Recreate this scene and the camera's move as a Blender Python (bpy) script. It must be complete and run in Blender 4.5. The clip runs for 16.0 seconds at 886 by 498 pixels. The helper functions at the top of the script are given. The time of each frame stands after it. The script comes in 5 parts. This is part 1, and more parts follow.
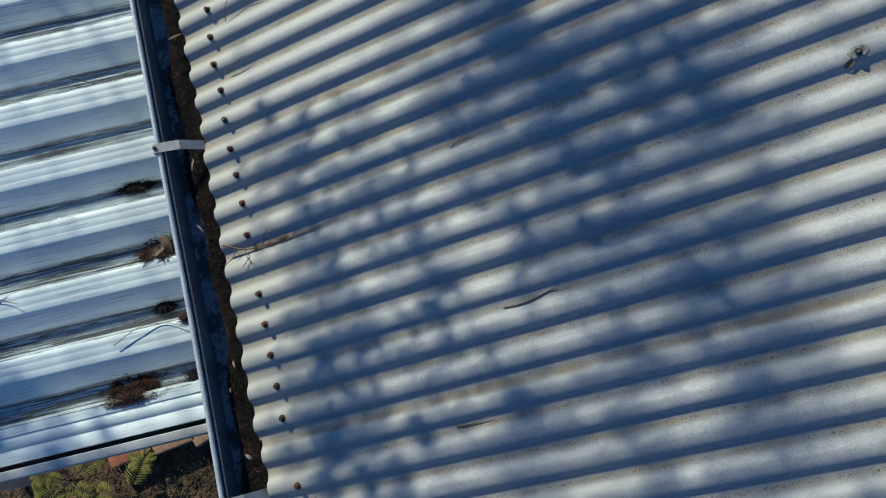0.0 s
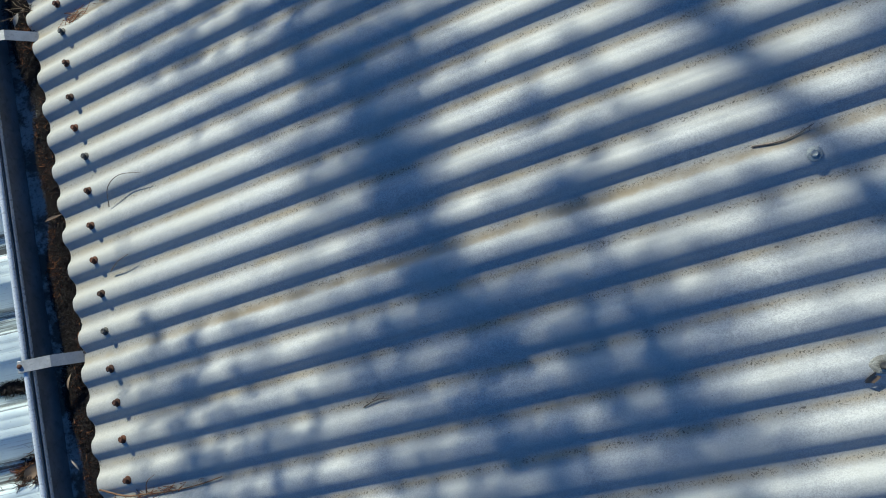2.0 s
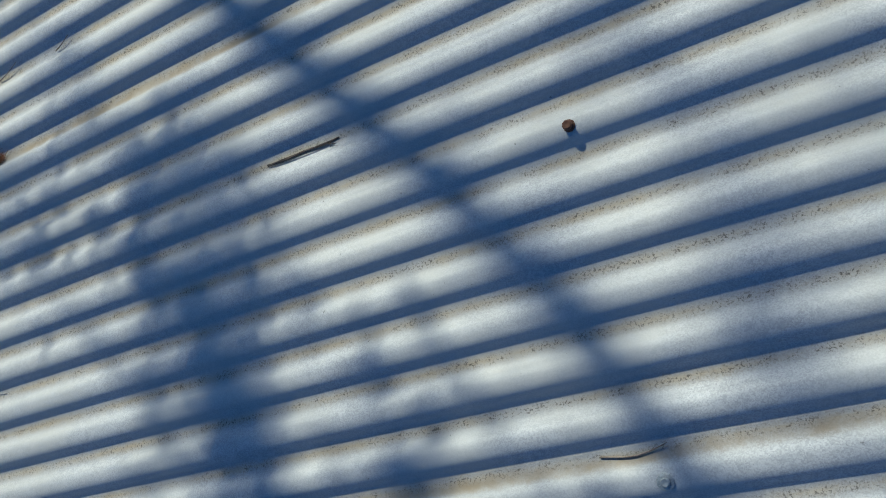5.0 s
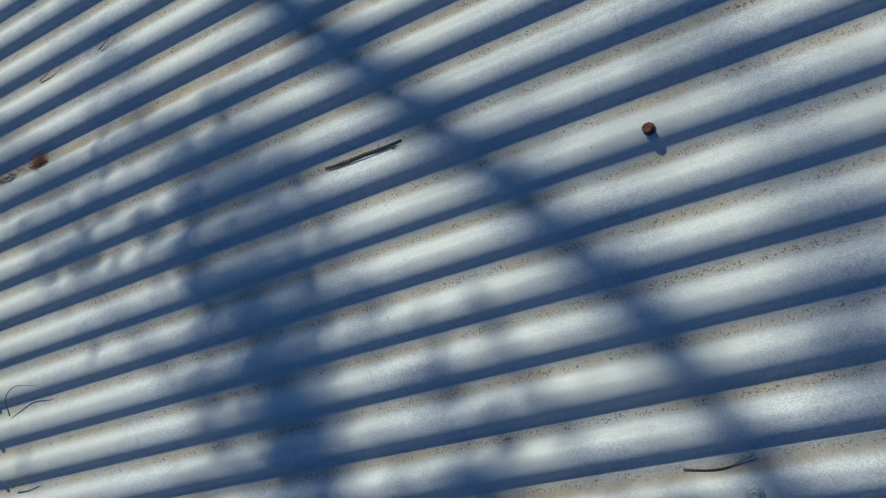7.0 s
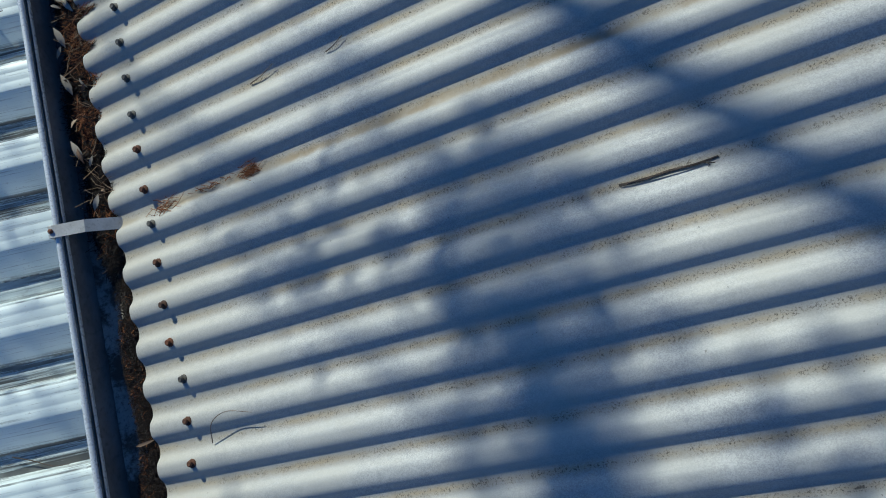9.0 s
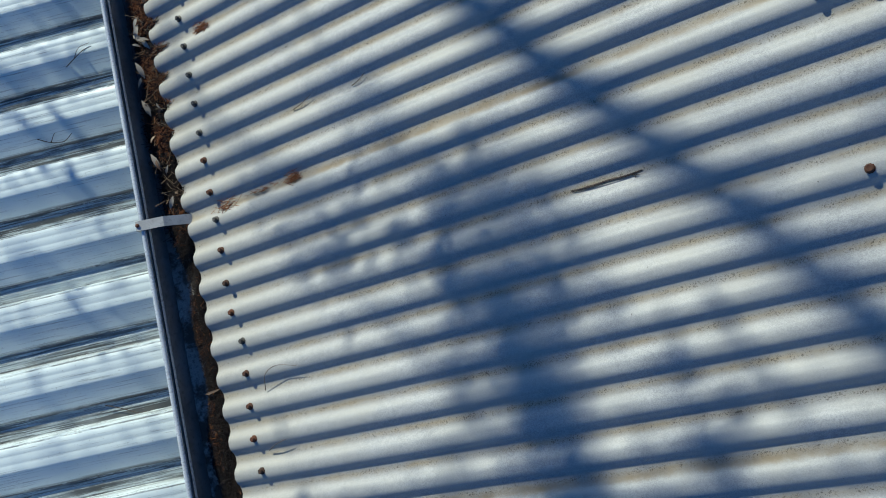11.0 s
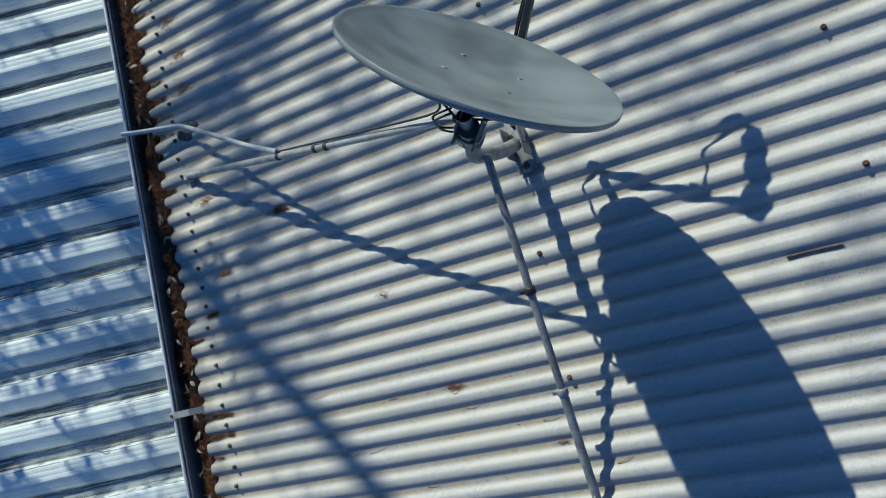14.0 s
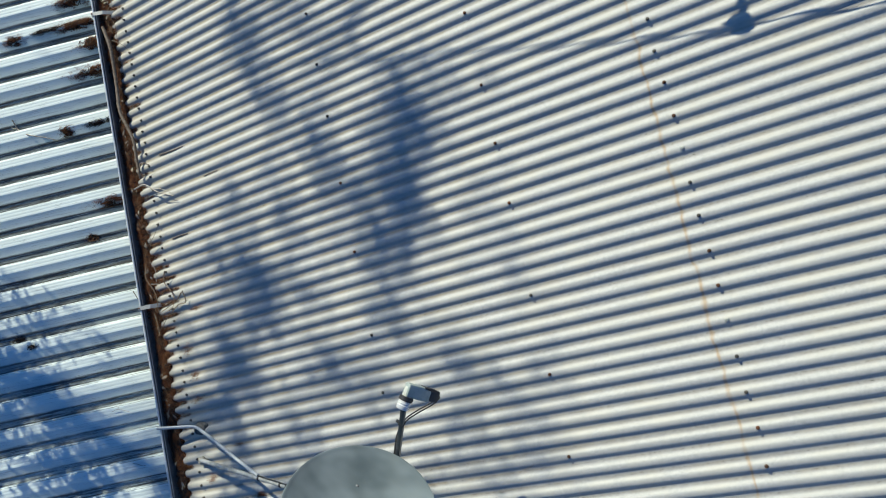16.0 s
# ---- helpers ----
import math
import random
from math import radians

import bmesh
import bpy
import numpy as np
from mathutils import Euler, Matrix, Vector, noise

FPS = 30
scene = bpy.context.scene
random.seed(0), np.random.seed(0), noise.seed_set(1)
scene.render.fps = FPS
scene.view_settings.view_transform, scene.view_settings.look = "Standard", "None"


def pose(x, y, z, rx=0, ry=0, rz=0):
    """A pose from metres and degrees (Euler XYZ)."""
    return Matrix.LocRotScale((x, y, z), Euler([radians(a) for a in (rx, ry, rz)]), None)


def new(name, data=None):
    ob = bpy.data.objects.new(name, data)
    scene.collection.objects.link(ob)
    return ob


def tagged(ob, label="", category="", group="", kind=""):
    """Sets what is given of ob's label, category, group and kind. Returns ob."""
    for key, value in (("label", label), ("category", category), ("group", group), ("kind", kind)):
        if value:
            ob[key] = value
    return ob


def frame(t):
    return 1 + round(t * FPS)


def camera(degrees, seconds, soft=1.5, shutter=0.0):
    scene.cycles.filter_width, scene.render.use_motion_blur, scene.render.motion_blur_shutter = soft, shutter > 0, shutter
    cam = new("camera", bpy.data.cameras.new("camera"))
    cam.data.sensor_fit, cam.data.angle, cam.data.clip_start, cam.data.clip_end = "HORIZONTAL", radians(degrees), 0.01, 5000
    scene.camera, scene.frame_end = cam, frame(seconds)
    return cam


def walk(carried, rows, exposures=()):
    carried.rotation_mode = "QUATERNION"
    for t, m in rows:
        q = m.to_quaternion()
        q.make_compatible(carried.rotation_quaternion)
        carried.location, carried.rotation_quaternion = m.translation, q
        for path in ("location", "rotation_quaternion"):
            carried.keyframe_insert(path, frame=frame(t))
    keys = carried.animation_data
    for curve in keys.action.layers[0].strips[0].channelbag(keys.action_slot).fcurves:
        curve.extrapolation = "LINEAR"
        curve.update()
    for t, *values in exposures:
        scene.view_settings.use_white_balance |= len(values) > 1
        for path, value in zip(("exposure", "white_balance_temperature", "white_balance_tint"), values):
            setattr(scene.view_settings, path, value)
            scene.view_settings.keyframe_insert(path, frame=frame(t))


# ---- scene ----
cam = camera(58.61, 16.0, soft=1.0)
# seconds, x, y, z, and the turn in degrees
PATH = [
    (0.0, 0.3718, -1.0585, 1.8849, 11.568, -0.056, -13.368),
    (0.5, 0.3593, -1.0539, 1.8149, 11.506, -0.106, -13.240),
    (1.0, 0.4019, -0.9516, 1.7079, 11.353, 0.235, -13.130),
    (1.5, 0.5233, -0.7269, 1.6736, 11.197, 0.635, -13.022),
    (2.0, 0.6841, -0.5231, 1.6308, 10.623, 0.863, -12.901),
    (2.5, 0.8266, -0.3239, 1.5968, 10.580, 1.462, -12.495),
    (3.0, 0.9261, -0.2355, 1.5574, 10.449, 2.159, -12.462),
    (3.5, 1.0219, -0.2055, 1.5525, 10.146, 2.462, -12.539),
    (4.0, 1.0823, -0.1705, 1.5558, 9.900, 2.749, -12.694),
    (6.5, 1.0602, -0.1091, 1.5215, 8.139, 3.670, -13.194),
    (7.0, 0.9901, -0.0860, 1.5275, 8.263, 3.282, -13.268),
    (7.5, 0.8968, -0.0635, 1.5262, 8.577, 2.632, -13.402),
    (8.0, 0.7589, -0.0202, 1.4985, 8.629, 2.798, -12.859),
    (8.5, 0.6324, 0.0293, 1.4797, 8.539, 2.471, -12.665),
    (9.0, 0.5591, 0.0569, 1.4564, 8.543, 2.625, -12.583),
    (11.5, 0.6640, -0.0173, 1.8817, 7.406, 5.546, -12.406),
    (12.0, 0.7108, 0.0720, 1.8787, 7.847, 6.256, -12.280),
    (12.5, 0.7632, 0.3288, 1.9057, 8.068, 6.104, -12.432),
    (13.0, 0.8262, 0.6736, 2.1473, 8.019, 4.893, -12.546),
    (13.5, 0.9012, 1.0234, 2.5276, 7.859, 4.153, -12.690),
    (14.0, 1.0529, 1.3282, 2.9805, 7.724, 3.734, -12.593),
    (14.5, 1.2342, 1.5781, 3.4822, 7.900, 3.419, -12.527),
    (15.0, 1.4377, 1.8031, 4.0014, 7.917, 3.377, -12.506),
    (15.5, 1.6844, 2.0997, 4.3753, 7.694, 3.886, -12.428),
    (16.0, 1.9025, 2.4982, 4.6781, 7.650, 4.244, -12.292),
]
walk(cam, [(r[0], pose(*r[1:])) for r in PATH], exposures=[(0.0, -0.01, 5025.0, 2.0), (1.0, 0.15, 5025.0, 2.0), (2.5, 0.37, 4905.0, 2.0), (4.0, 0.28, 4900.0, 2.0), (7.0, 0.08, 4895.0, 2.0), (9.0, 0.03, 4865.0, 2.0), (11.5, 0.13, 4945.0, 2.0), (12.5, 0.23, 5005.0, 2.0), (13.0, 0.33, 5075.0, 2.0), (14.0, 0.16, 5045.0, 2.0), (15.0, 0.39, 5245.0, 2.0), (16.0, 0.39, 5285.0, 2.0)])

# ---------------------------------------------------------------- frame of the roof
PITCH = 24.0                      # fall of the corrugated roof
P = 0.0762                        # one corrugation
DEEP = 0.0077                     # half the depth of a corrugation
CREST = -0.012                    # height of a crest over the roof's plane
GROUND = -2.6
W = Matrix.Rotation(radians(-PITCH), 4, "Y")   # roof (x up the slope, y along the eave, z off it) to world
IDENT = Matrix.Identity(4)
SUNWAY = Vector((0.31, -1.42, -1.0))           # way of the sunlight over the roof's plane
sun_to = -(W.to_3x3() @ SUNWAY).normalized()   # towards the sun, in the world

# ---------------------------------------------------------------- light
world = bpy.data.worlds.new("sky")
scene.world = world
world.use_nodes = True
wn = world.node_tree.nodes
sky = wn.new("ShaderNodeTexSky")
sky.sky_type = "NISHITA"
sky.sun_disc = False
sky.sun_elevation = math.asin(sun_to.z)
sky.sun_rotation = math.atan2(sun_to.x, sun_to.y)
sky.ozone_density = 9.0
sky.dust_density = 0.3
wn["Background"].inputs["Strength"].default_value = 0.074
world.node_tree.links.new(sky.outputs["Color"], wn["Background"].inputs["Color"])
sun = new("sun", bpy.data.lights.new("sun", "SUN"))
sun.data.energy = 4.75
sun.data.angle = radians(0.55)
sun.data.color = (1.0, 0.832, 0.565)
sun.matrix_basis = sun_to.to_track_quat("Z", "Y").to_matrix().to_4x4()


# ---------------------------------------------------------------- materials
class Mat:
    """A node material with short ways to make its nodes."""

    def __init__(self, name, rough=0.6, metal=0.0, color=(0.5, 0.5, 0.5)):
        self.m = bpy.data.materials.new(name)
        self.m.use_nodes = True
        self.t = self.m.node_tree
        self.b = self.t.nodes["Principled BSDF"]
        self.b.inputs["Roughness"].default_value = rough
        self.b.inputs["Metallic"].default_value = metal
        self.b.inputs["Base Color"].default_value = (*color, 1)
        self.co = self.t.nodes.new("ShaderNodeTexCoord").outputs["Object"]

    def put(self, sock, v):
        if isinstance(v, (int, float)):
            sock.default_value = v
        elif isinstance(v, tuple):
            sock.default_value = (*v, 1) if len(v) == 3 and len(sock.default_value) == 4 else v
        else:
            self.t.links.new(v, sock)

    def math(self, op, a, b=0.0, c=0.0):
        n = self.t.nodes.new("ShaderNodeMath")
        n.operation = op
        for s, v in zip(n.inputs, (a, b, c)):
            self.put(s, v)
        return n.outputs[0]

    def scaled(self, x, y, z):
        n = self.t.nodes.new("ShaderNodeMapping")
        n.inputs["Scale"].default_value = (x, y, z)
        self.t.links.new(self.co, n.inputs["Vector"])
        return n.outputs[0]

    def noise(self, scale, detail=3.0, rough=0.55, stretch=None):
        n = self.t.nodes.new("ShaderNodeTexNoise")
        n.inputs["Scale"].default_value = scale
        n.inputs["Detail"].default_value = detail
        n.inputs["Roughness"].default_value = rough
        self.t.links.new(self.scaled(*stretch) if stretch else self.co, n.inputs["Vector"])
        return n.outputs["Fac"]

    def voronoi(self, scale, out="Color"):
        n = self.t.nodes.new("ShaderNodeTexVoronoi")
        n.inputs["Scale"].default_value = scale
        self.t.links.new(self.co, n.inputs["Vector"])
        return n.outputs[out]

    def axis(self, k):
        n = self.t.nodes.new("ShaderNodeSeparateXYZ")
        self.t.links.new(self.co, n.inputs[0])
        return n.outputs[k]

    def step(self, v, lo, hi, a=0.0, b=1.0):
        n = self.t.nodes.new("ShaderNodeMapRange")
        n.interpolation_type = "SMOOTHSTEP"
        for s, x in zip(n.inputs, (v, lo, hi, a, b)):
            self.put(s, x)
        return n.outputs[0]

    def mix(self, f, a, b):
        n = self.t.nodes.new("ShaderNodeMix")
        n.data_type = "RGBA"
        self.put(n.inputs[0], f)
        self.put(n.inputs[6], a)
        self.put(n.inputs[7], b)
        return n.outputs[2]

    def rand(self):
        return self.t.nodes.new("ShaderNodeObjectInfo").outputs["Random"]

    def island(self):
        return self.t.nodes.new("ShaderNodeNewGeometry").outputs["Random Per Island"]

    def bump(self, h, strength=0.3, dist=0.002):
        n = self.t.nodes.new("ShaderNodeBump")
        n.inputs["Strength"].default_value = strength
        n.inputs["Distance"].default_value = dist
        self.t.links.new(h, n.inputs["Height"])
        self.t.links.new(n.outputs[0], self.b.inputs["Normal"])
        return self

    def base(self, c):
        self.put(self.b.inputs["Base Color"], c)
        return self

    def rough(self, c):
        self.put(self.b.inputs["Roughness"], c)
        return self

    def metal(self, c):
        self.put(self.b.inputs["Metallic"], c)
        return self


def galvanised():
    """Old galvanised iron: spangle, pale bloom, dirt along the valleys, rust at the laps."""
    g = Mat("galvanised_iron", 0.6, 0.2)
    cell = g.t.nodes.new("ShaderNodeSeparateColor")
    g.t.links.new(g.voronoi(620.0), cell.inputs[0])
    coarse = g.t.nodes.new("ShaderNodeSeparateColor")
    g.t.links.new(g.voronoi(95.0), coarse.inputs[0])
    spangle = g.math("ADD", g.math("MULTIPLY", cell.outputs[0], 0.5), g.math("MULTIPLY", coarse.outputs[0], 0.2))
    broad = g.noise(5.0, 4.0)
    cloud = g.noise(26.0, 4.0, 0.6)
    streak = g.noise(3.0, 4.0, 0.6, (1.5, 16.0, 16.0))
    col = g.mix(g.step(spangle, 0.0, 0.7), (0.323, 0.322, 0.314), (0.497, 0.493, 0.471))
    col = g.mix(g.math("MULTIPLY", g.step(broad, 0.38, 0.68), 0.7), col, (0.454, 0.439, 0.390))
    col = g.mix(g.math("MULTIPLY", g.step(cloud, 0.45, 0.75), 0.25), col, (0.468, 0.472, 0.454))
    col = g.mix(g.math("MULTIPLY", g.step(streak, 0.5, 0.75), 0.35), col, (0.29, 0.295, 0.30))
    y = g.math("DIVIDE", g.axis(1), P)
    # dirt that has settled along the bottom of each valley, fading up its sides
    valley = g.math("ABSOLUTE", g.math("SUBTRACT", g.math("FRACT", g.math("ADD", y, 20.0)), 0.495))
    wob = g.noise(38.0, 4.0, 0.7)
    fine = g.noise(240.0, 3.0, 0.7)
    film = g.math("MULTIPLY", g.step(g.math("ADD", valley, g.math("MULTIPLY", g.math("ADD", wob, g.math("MULTIPLY", fine, 0.6)), 0.13)), 0.05, 0.30, 1.0, 0.0),
                  g.math("MULTIPLY", g.step(g.noise(6.0, 4.0, 0.6), 0.28, 0.66, 0.22, 0.85), g.step(g.axis(0), 1.1, 2.6, 1.0, 0.4)))
    col = g.mix(film, col, (0.40, 0.315, 0.180))
    clump = g.step(g.noise(34.0, 3.0, 0.65), 0.30, 0.56)
    near = g.step(g.math("ADD", valley, g.math("MULTIPLY", wob, 0.05)), 0.03, 0.17, 1.0, 0.0)
    grit = g.math("MULTIPLY", g.step(g.noise(330.0, 3.0, 0.7), 0.52, 0.62), g.math("MULTIPLY", near, clump))
    crumb = g.math("MULTIPLY", g.step(g.noise(80.0, 2.0, 0.5), 0.675, 0.72), g.step(valley, 0.015, 0.055, 1.0, 0.0))
    loose = g.math("MULTIPLY", g.step(g.noise(120.0, 2.0, 0.5), 0.755, 0.79), 0.7)
    grit = g.math("MAXIMUM", g.math("MAXIMUM", grit, crumb), loose)
    col = g.mix(g.math("MULTIPLY", grit, 0.75), col, (0.055, 0.045, 0.032))
    # broader brown lines at the side laps, every tenth corrugation
    lap = g.math("ABSOLUTE", g.math("SUBTRACT", g.math("FRACT", g.math("DIVIDE", g.math("ADD", y, 108.62), 10.0)), 0.5))
    lapd = g.math("MULTIPLY", g.step(g.math("ADD", lap, g.math("MULTIPLY", g.math("ADD", wob, g.math("MULTIPLY", fine, 0.5)), 0.012)), 0.010, 0.026, 1.0, 0.0),
                  g.math("MULTIPLY", g.step(g.axis(1), 0.7, 1.5, 1.0, 0.15), g.step(g.noise(11.0, 4.0, 0.65), 0.3, 0.65, 0.30, 0.80)))
    col = g.mix(lapd, col, (0.26, 0.195, 0.105))
    # yellowed lower end, rust at the end lap
    x = g.axis(0)
    low = g.math("MULTIPLY", g.step(g.math("ADD", x, g.math("MULTIPLY", broad, 0.25)), 0.05, 0.45, 1.0, 0.0), 0.42)
    col = g.mix(low, col, (0.46, 0.425, 0.335))
    rust = g.math("ABSOLUTE", g.math("SUBTRACT", g.math("ADD", x, g.math("MULTIPLY", g.noise(9.0), 0.05)), 3.080))
    rusty = g.math("MULTIPLY", g.step(g.math("ADD", rust, g.math("MULTIPLY", cloud, 0.012)), 0.004, 0.020, 1.0, 0.0), g.step(g.noise(7.0, 3.0), 0.3, 0.6, 0.25, 0.65))
    col = g.mix(rusty, col, (0.36, 0.225, 0.085))
    g.base(col)
    dull = g.math("MAXIMUM", g.math("MAXIMUM", film, lapd), rusty)
    g.metal(g.step(dull, 0.0, 0.8, 0.15, 0.0))
    g.rough(g.step(g.math("ADD", spangle, dull), 0.0, 1.6, 0.60, 0.85))
    g.b.inputs["Specular IOR Level"].default_value = 0.3
    g.bump(g.math("ADD", g.math("ADD", g.noise(700.0, 2.0), cell.outputs[1]), g.math("MULTIPLY", grit, 2.0)), 0.15, 0.0006)
    return g.m


def speckled(name, a, b, scale, rough=0.7, metal=0.0, bump=0.3, dist=0.002, stretch=None, spread=(0.35, 0.65)):
    """Two colours in patches, with a fine grain."""
    g = Mat(name, rough, metal)
    n = g.noise(scale, 5.0, 0.65, stretch)
    fine = g.noise(scale * 9.0, 3.0, 0.6, stretch)
    col = g.mix(g.step(n, *spread), a, b)
    dark = tuple(v * 0.6 for v in a)
    g.base(g.mix(g.math("MULTIPLY", g.step(fine, 0.5, 0.75), 0.5), col, dark))
    g.rough(g.step(fine, 0.2, 0.8, max(rough - 0.12, 0.05), min(rough + 0.12, 1.0)))
    g.bump(fine, bump, dist)
    return g.m


def bits(name, dark, light, rough=0.85):
    """Loose bits that differ one from the next."""
    g = Mat(name, rough)
    c = g.mix(g.island(), dark, light)
    g.base(g.mix(g.math("MULTIPLY", g.noise(90.0, 3.0), 0.6), c, tuple(v * 0.4 for v in dark)))
    g.bump(g.noise(300.0, 2.0), 0.3, 0.001)
    return g.m


def varied(name, a, b, scale, rough=0.7, metal=0.0):
    """Two colours by object, with a grain of its own."""
    g = Mat(name, rough, metal)
    c = g.mix(g.rand(), a, b)
    g.base(g.mix(g.math("MULTIPLY", g.step(g.noise(scale, 4.0), 0.45, 0.7), 0.6), c, tuple(v * 0.45 for v in a)))
    g.bump(g.noise(scale * 4.0, 2.0), 0.4, 0.001)
    return g.m


def white_sheet():
    """Pale pre-painted sheet of the patio roof, with black grime in long streaks."""
    g = Mat("painted_patio_sheet", 0.45, 0.0)
    streak = g.noise(1.0, 5.0, 0.7, (2.2, 60.0, 60.0))
    thin = g.noise(1.0, 4.0, 0.75, (3.0, 230.0, 230.0))
    broad = g.noise(4.0, 4.0)
    fine = g.noise(130.0, 3.0, 0.7)
    col = g.mix(g.step(broad, 0.3, 0.7), (0.755, 0.825, 0.80), (0.69, 0.76, 0.74))
    col = g.mix(g.math("MULTIPLY", g.step(streak, 0.52, 0.78), 0.40), col, (0.36, 0.40, 0.43))
    col = g.mix(g.math("MULTIPLY", g.step(thin, 0.55, 0.68), 0.60), col, (0.16, 0.165, 0.17))
    col = g.mix(g.math("MULTIPLY", g.step(fine, 0.62, 0.72), 0.35), col, (0.20, 0.19, 0.17))
    y = g.math("FRACT", g.math("DIVIDE", g.math("ADD", g.axis(1), 100.0 * RIB), RIB))
    film = g.math("MULTIPLY", g.math("MULTIPLY", g.step(y, 0.07, 0.11), g.step(y, 0.34, 0.42, 1.0, 0.0)), g.step(g.noise(3.0, 4.0, 0.6), 0.3, 0.7, 0.35, 0.75))
    col = g.mix(g.math("MULTIPLY", film, 0.45), col, (0.42, 0.475, 0.48))
    grime = None
    for at, wide, much in ((0.012, 0.026, 0.92), (0.050, 0.008, 0.5), (0.100, 0.022, 0.85), (0.345, 0.030, 0.94), (0.22, 0.010, 0.65), (0.275, 0.006, 0.5), (0.45, 0.006, 0.15), (0.655, 0.007, 0.2), (0.765, 0.007, 0.3), (0.885, 0.007, 0.25)):
        d = g.math("ABSOLUTE", g.math("SUBTRACT", y, at))
        line = g.math("MULTIPLY", g.step(g.math("ADD", d, g.math("MULTIPLY", g.noise(14.0, 5.0, 0.75, (1.0, 6.0, 6.0)), 0.025)), wide * 0.40, wide * 1.25, much, 0.0),
                      g.step(g.math("ADD", g.noise(5.0 + 9.0 * at, 4.0, 0.65), g.math("MULTIPLY", g.noise(40.0, 4.0, 0.7), 0.45)), 0.60, 0.80))
        grime = line if grime is None else g.math("MAXIMUM", grime, line)
    dash = g.math("MULTIPLY", g.step(g.noise(1.0, 4.0, 0.7, (11.0, 240.0, 240.0)), 0.53, 0.60), g.step(g.noise(3.2, 4.0, 0.7), 0.42, 0.58))
    beside = None
    for at in (0.03, 0.12, 0.33, 0.25):
        m = g.step(g.math("ABSOLUTE", g.math("SUBTRACT", y, at)), 0.03, 0.075, 1.0, 0.0)
        beside = m if beside is None else g.math("MAXIMUM", beside, m)
    grime = g.math("MAXIMUM", grime, g.math("MULTIPLY", g.math("MULTIPLY", dash, beside), 0.9))
    pan = g.math("MULTIPLY", g.step(y, 0.05, 0.11), g.step(y, 0.35, 0.42, 1.0, 0.0))
    soot = g.math("MULTIPLY", g.step(g.noise(1.0, 5.0, 0.75, (5.0, 75.0, 75.0)), 0.49, 0.60), g.step(g.noise(2.4, 4.0, 0.65), 0.40, 0.60))
    grime = g.math("MAXIMUM", grime, g.math("MULTIPLY", g.math("MULTIPLY", soot, pan), g.step(g.rand(), 0.0, 1.0, 0.55, 1.0)))
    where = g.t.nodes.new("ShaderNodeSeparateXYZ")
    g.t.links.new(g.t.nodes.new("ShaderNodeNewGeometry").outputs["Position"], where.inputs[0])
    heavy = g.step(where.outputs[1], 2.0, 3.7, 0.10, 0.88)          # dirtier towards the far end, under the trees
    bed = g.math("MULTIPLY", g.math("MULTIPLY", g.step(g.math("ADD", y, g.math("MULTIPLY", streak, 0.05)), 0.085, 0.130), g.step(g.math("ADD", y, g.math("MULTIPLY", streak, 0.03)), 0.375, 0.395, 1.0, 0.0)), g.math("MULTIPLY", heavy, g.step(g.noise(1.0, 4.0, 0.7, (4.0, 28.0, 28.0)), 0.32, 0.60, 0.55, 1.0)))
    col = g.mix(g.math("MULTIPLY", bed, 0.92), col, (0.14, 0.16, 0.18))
    # many fine dark runs in the pan and up to the rib on its far side
    band = g.math("MULTIPLY", g.step(y, 0.04, 0.10), g.step(y, 0.35, 0.42, 1.0, 0.0))
    edge = g.math("MAXIMUM", g.step(g.math("ABSOLUTE", g.math("SUBTRACT", y, 0.330)), 0.0, 0.06, 1.0, 0.0), g.step(g.math("ABSOLUTE", g.math("SUBTRACT", y, 0.10)), 0.0, 0.05, 0.8, 0.0))
    lean = g.math("MULTIPLY", edge, 0.09)
    runs = g.math("MAXIMUM", g.step(g.math("ADD", g.noise(1.0, 4.0, 0.7, (1.3, 105.0, 105.0)), lean), 0.51, 0.56), g.math("MULTIPLY", g.step(g.noise(1.0, 4.0, 0.7, (3.2, 250.0, 250.0)), 0.50, 0.58), 0.75))
    patchy = g.step(g.math("ADD", g.noise(2.3, 4.0, 0.65), g.math("MULTIPLY", g.rand(), 0.14)), 0.40, 0.62, 0.35, 1.0)
    crest = g.math("MULTIPLY", g.math("MULTIPLY", g.step(g.noise(1.0, 4.0, 0.75, (4.0, 200.0, 200.0)), 0.56, 0.62), g.step(y, 0.0, 0.12, 1.0, 0.0)), 0.6)
    runs = g.math("MAXIMUM", g.math("MULTIPLY", runs, band), crest)
    grime = g.math("MAXIMUM", grime, g.math("MULTIPLY", runs, patchy))
    col = g.mix(g.math("MULTIPLY", grime, 0.88), col, (0.055, 0.05, 0.045))
    g.base(col)
    g.b.inputs["Specular IOR Level"].default_value = 0.35
    g.rough(g.step(g.math("ADD", broad, grime), 0.2, 1.2, 0.42, 0.8))
    g.bump(g.noise(160.0, 2.0), 0.12, 0.0006)
    return g.m


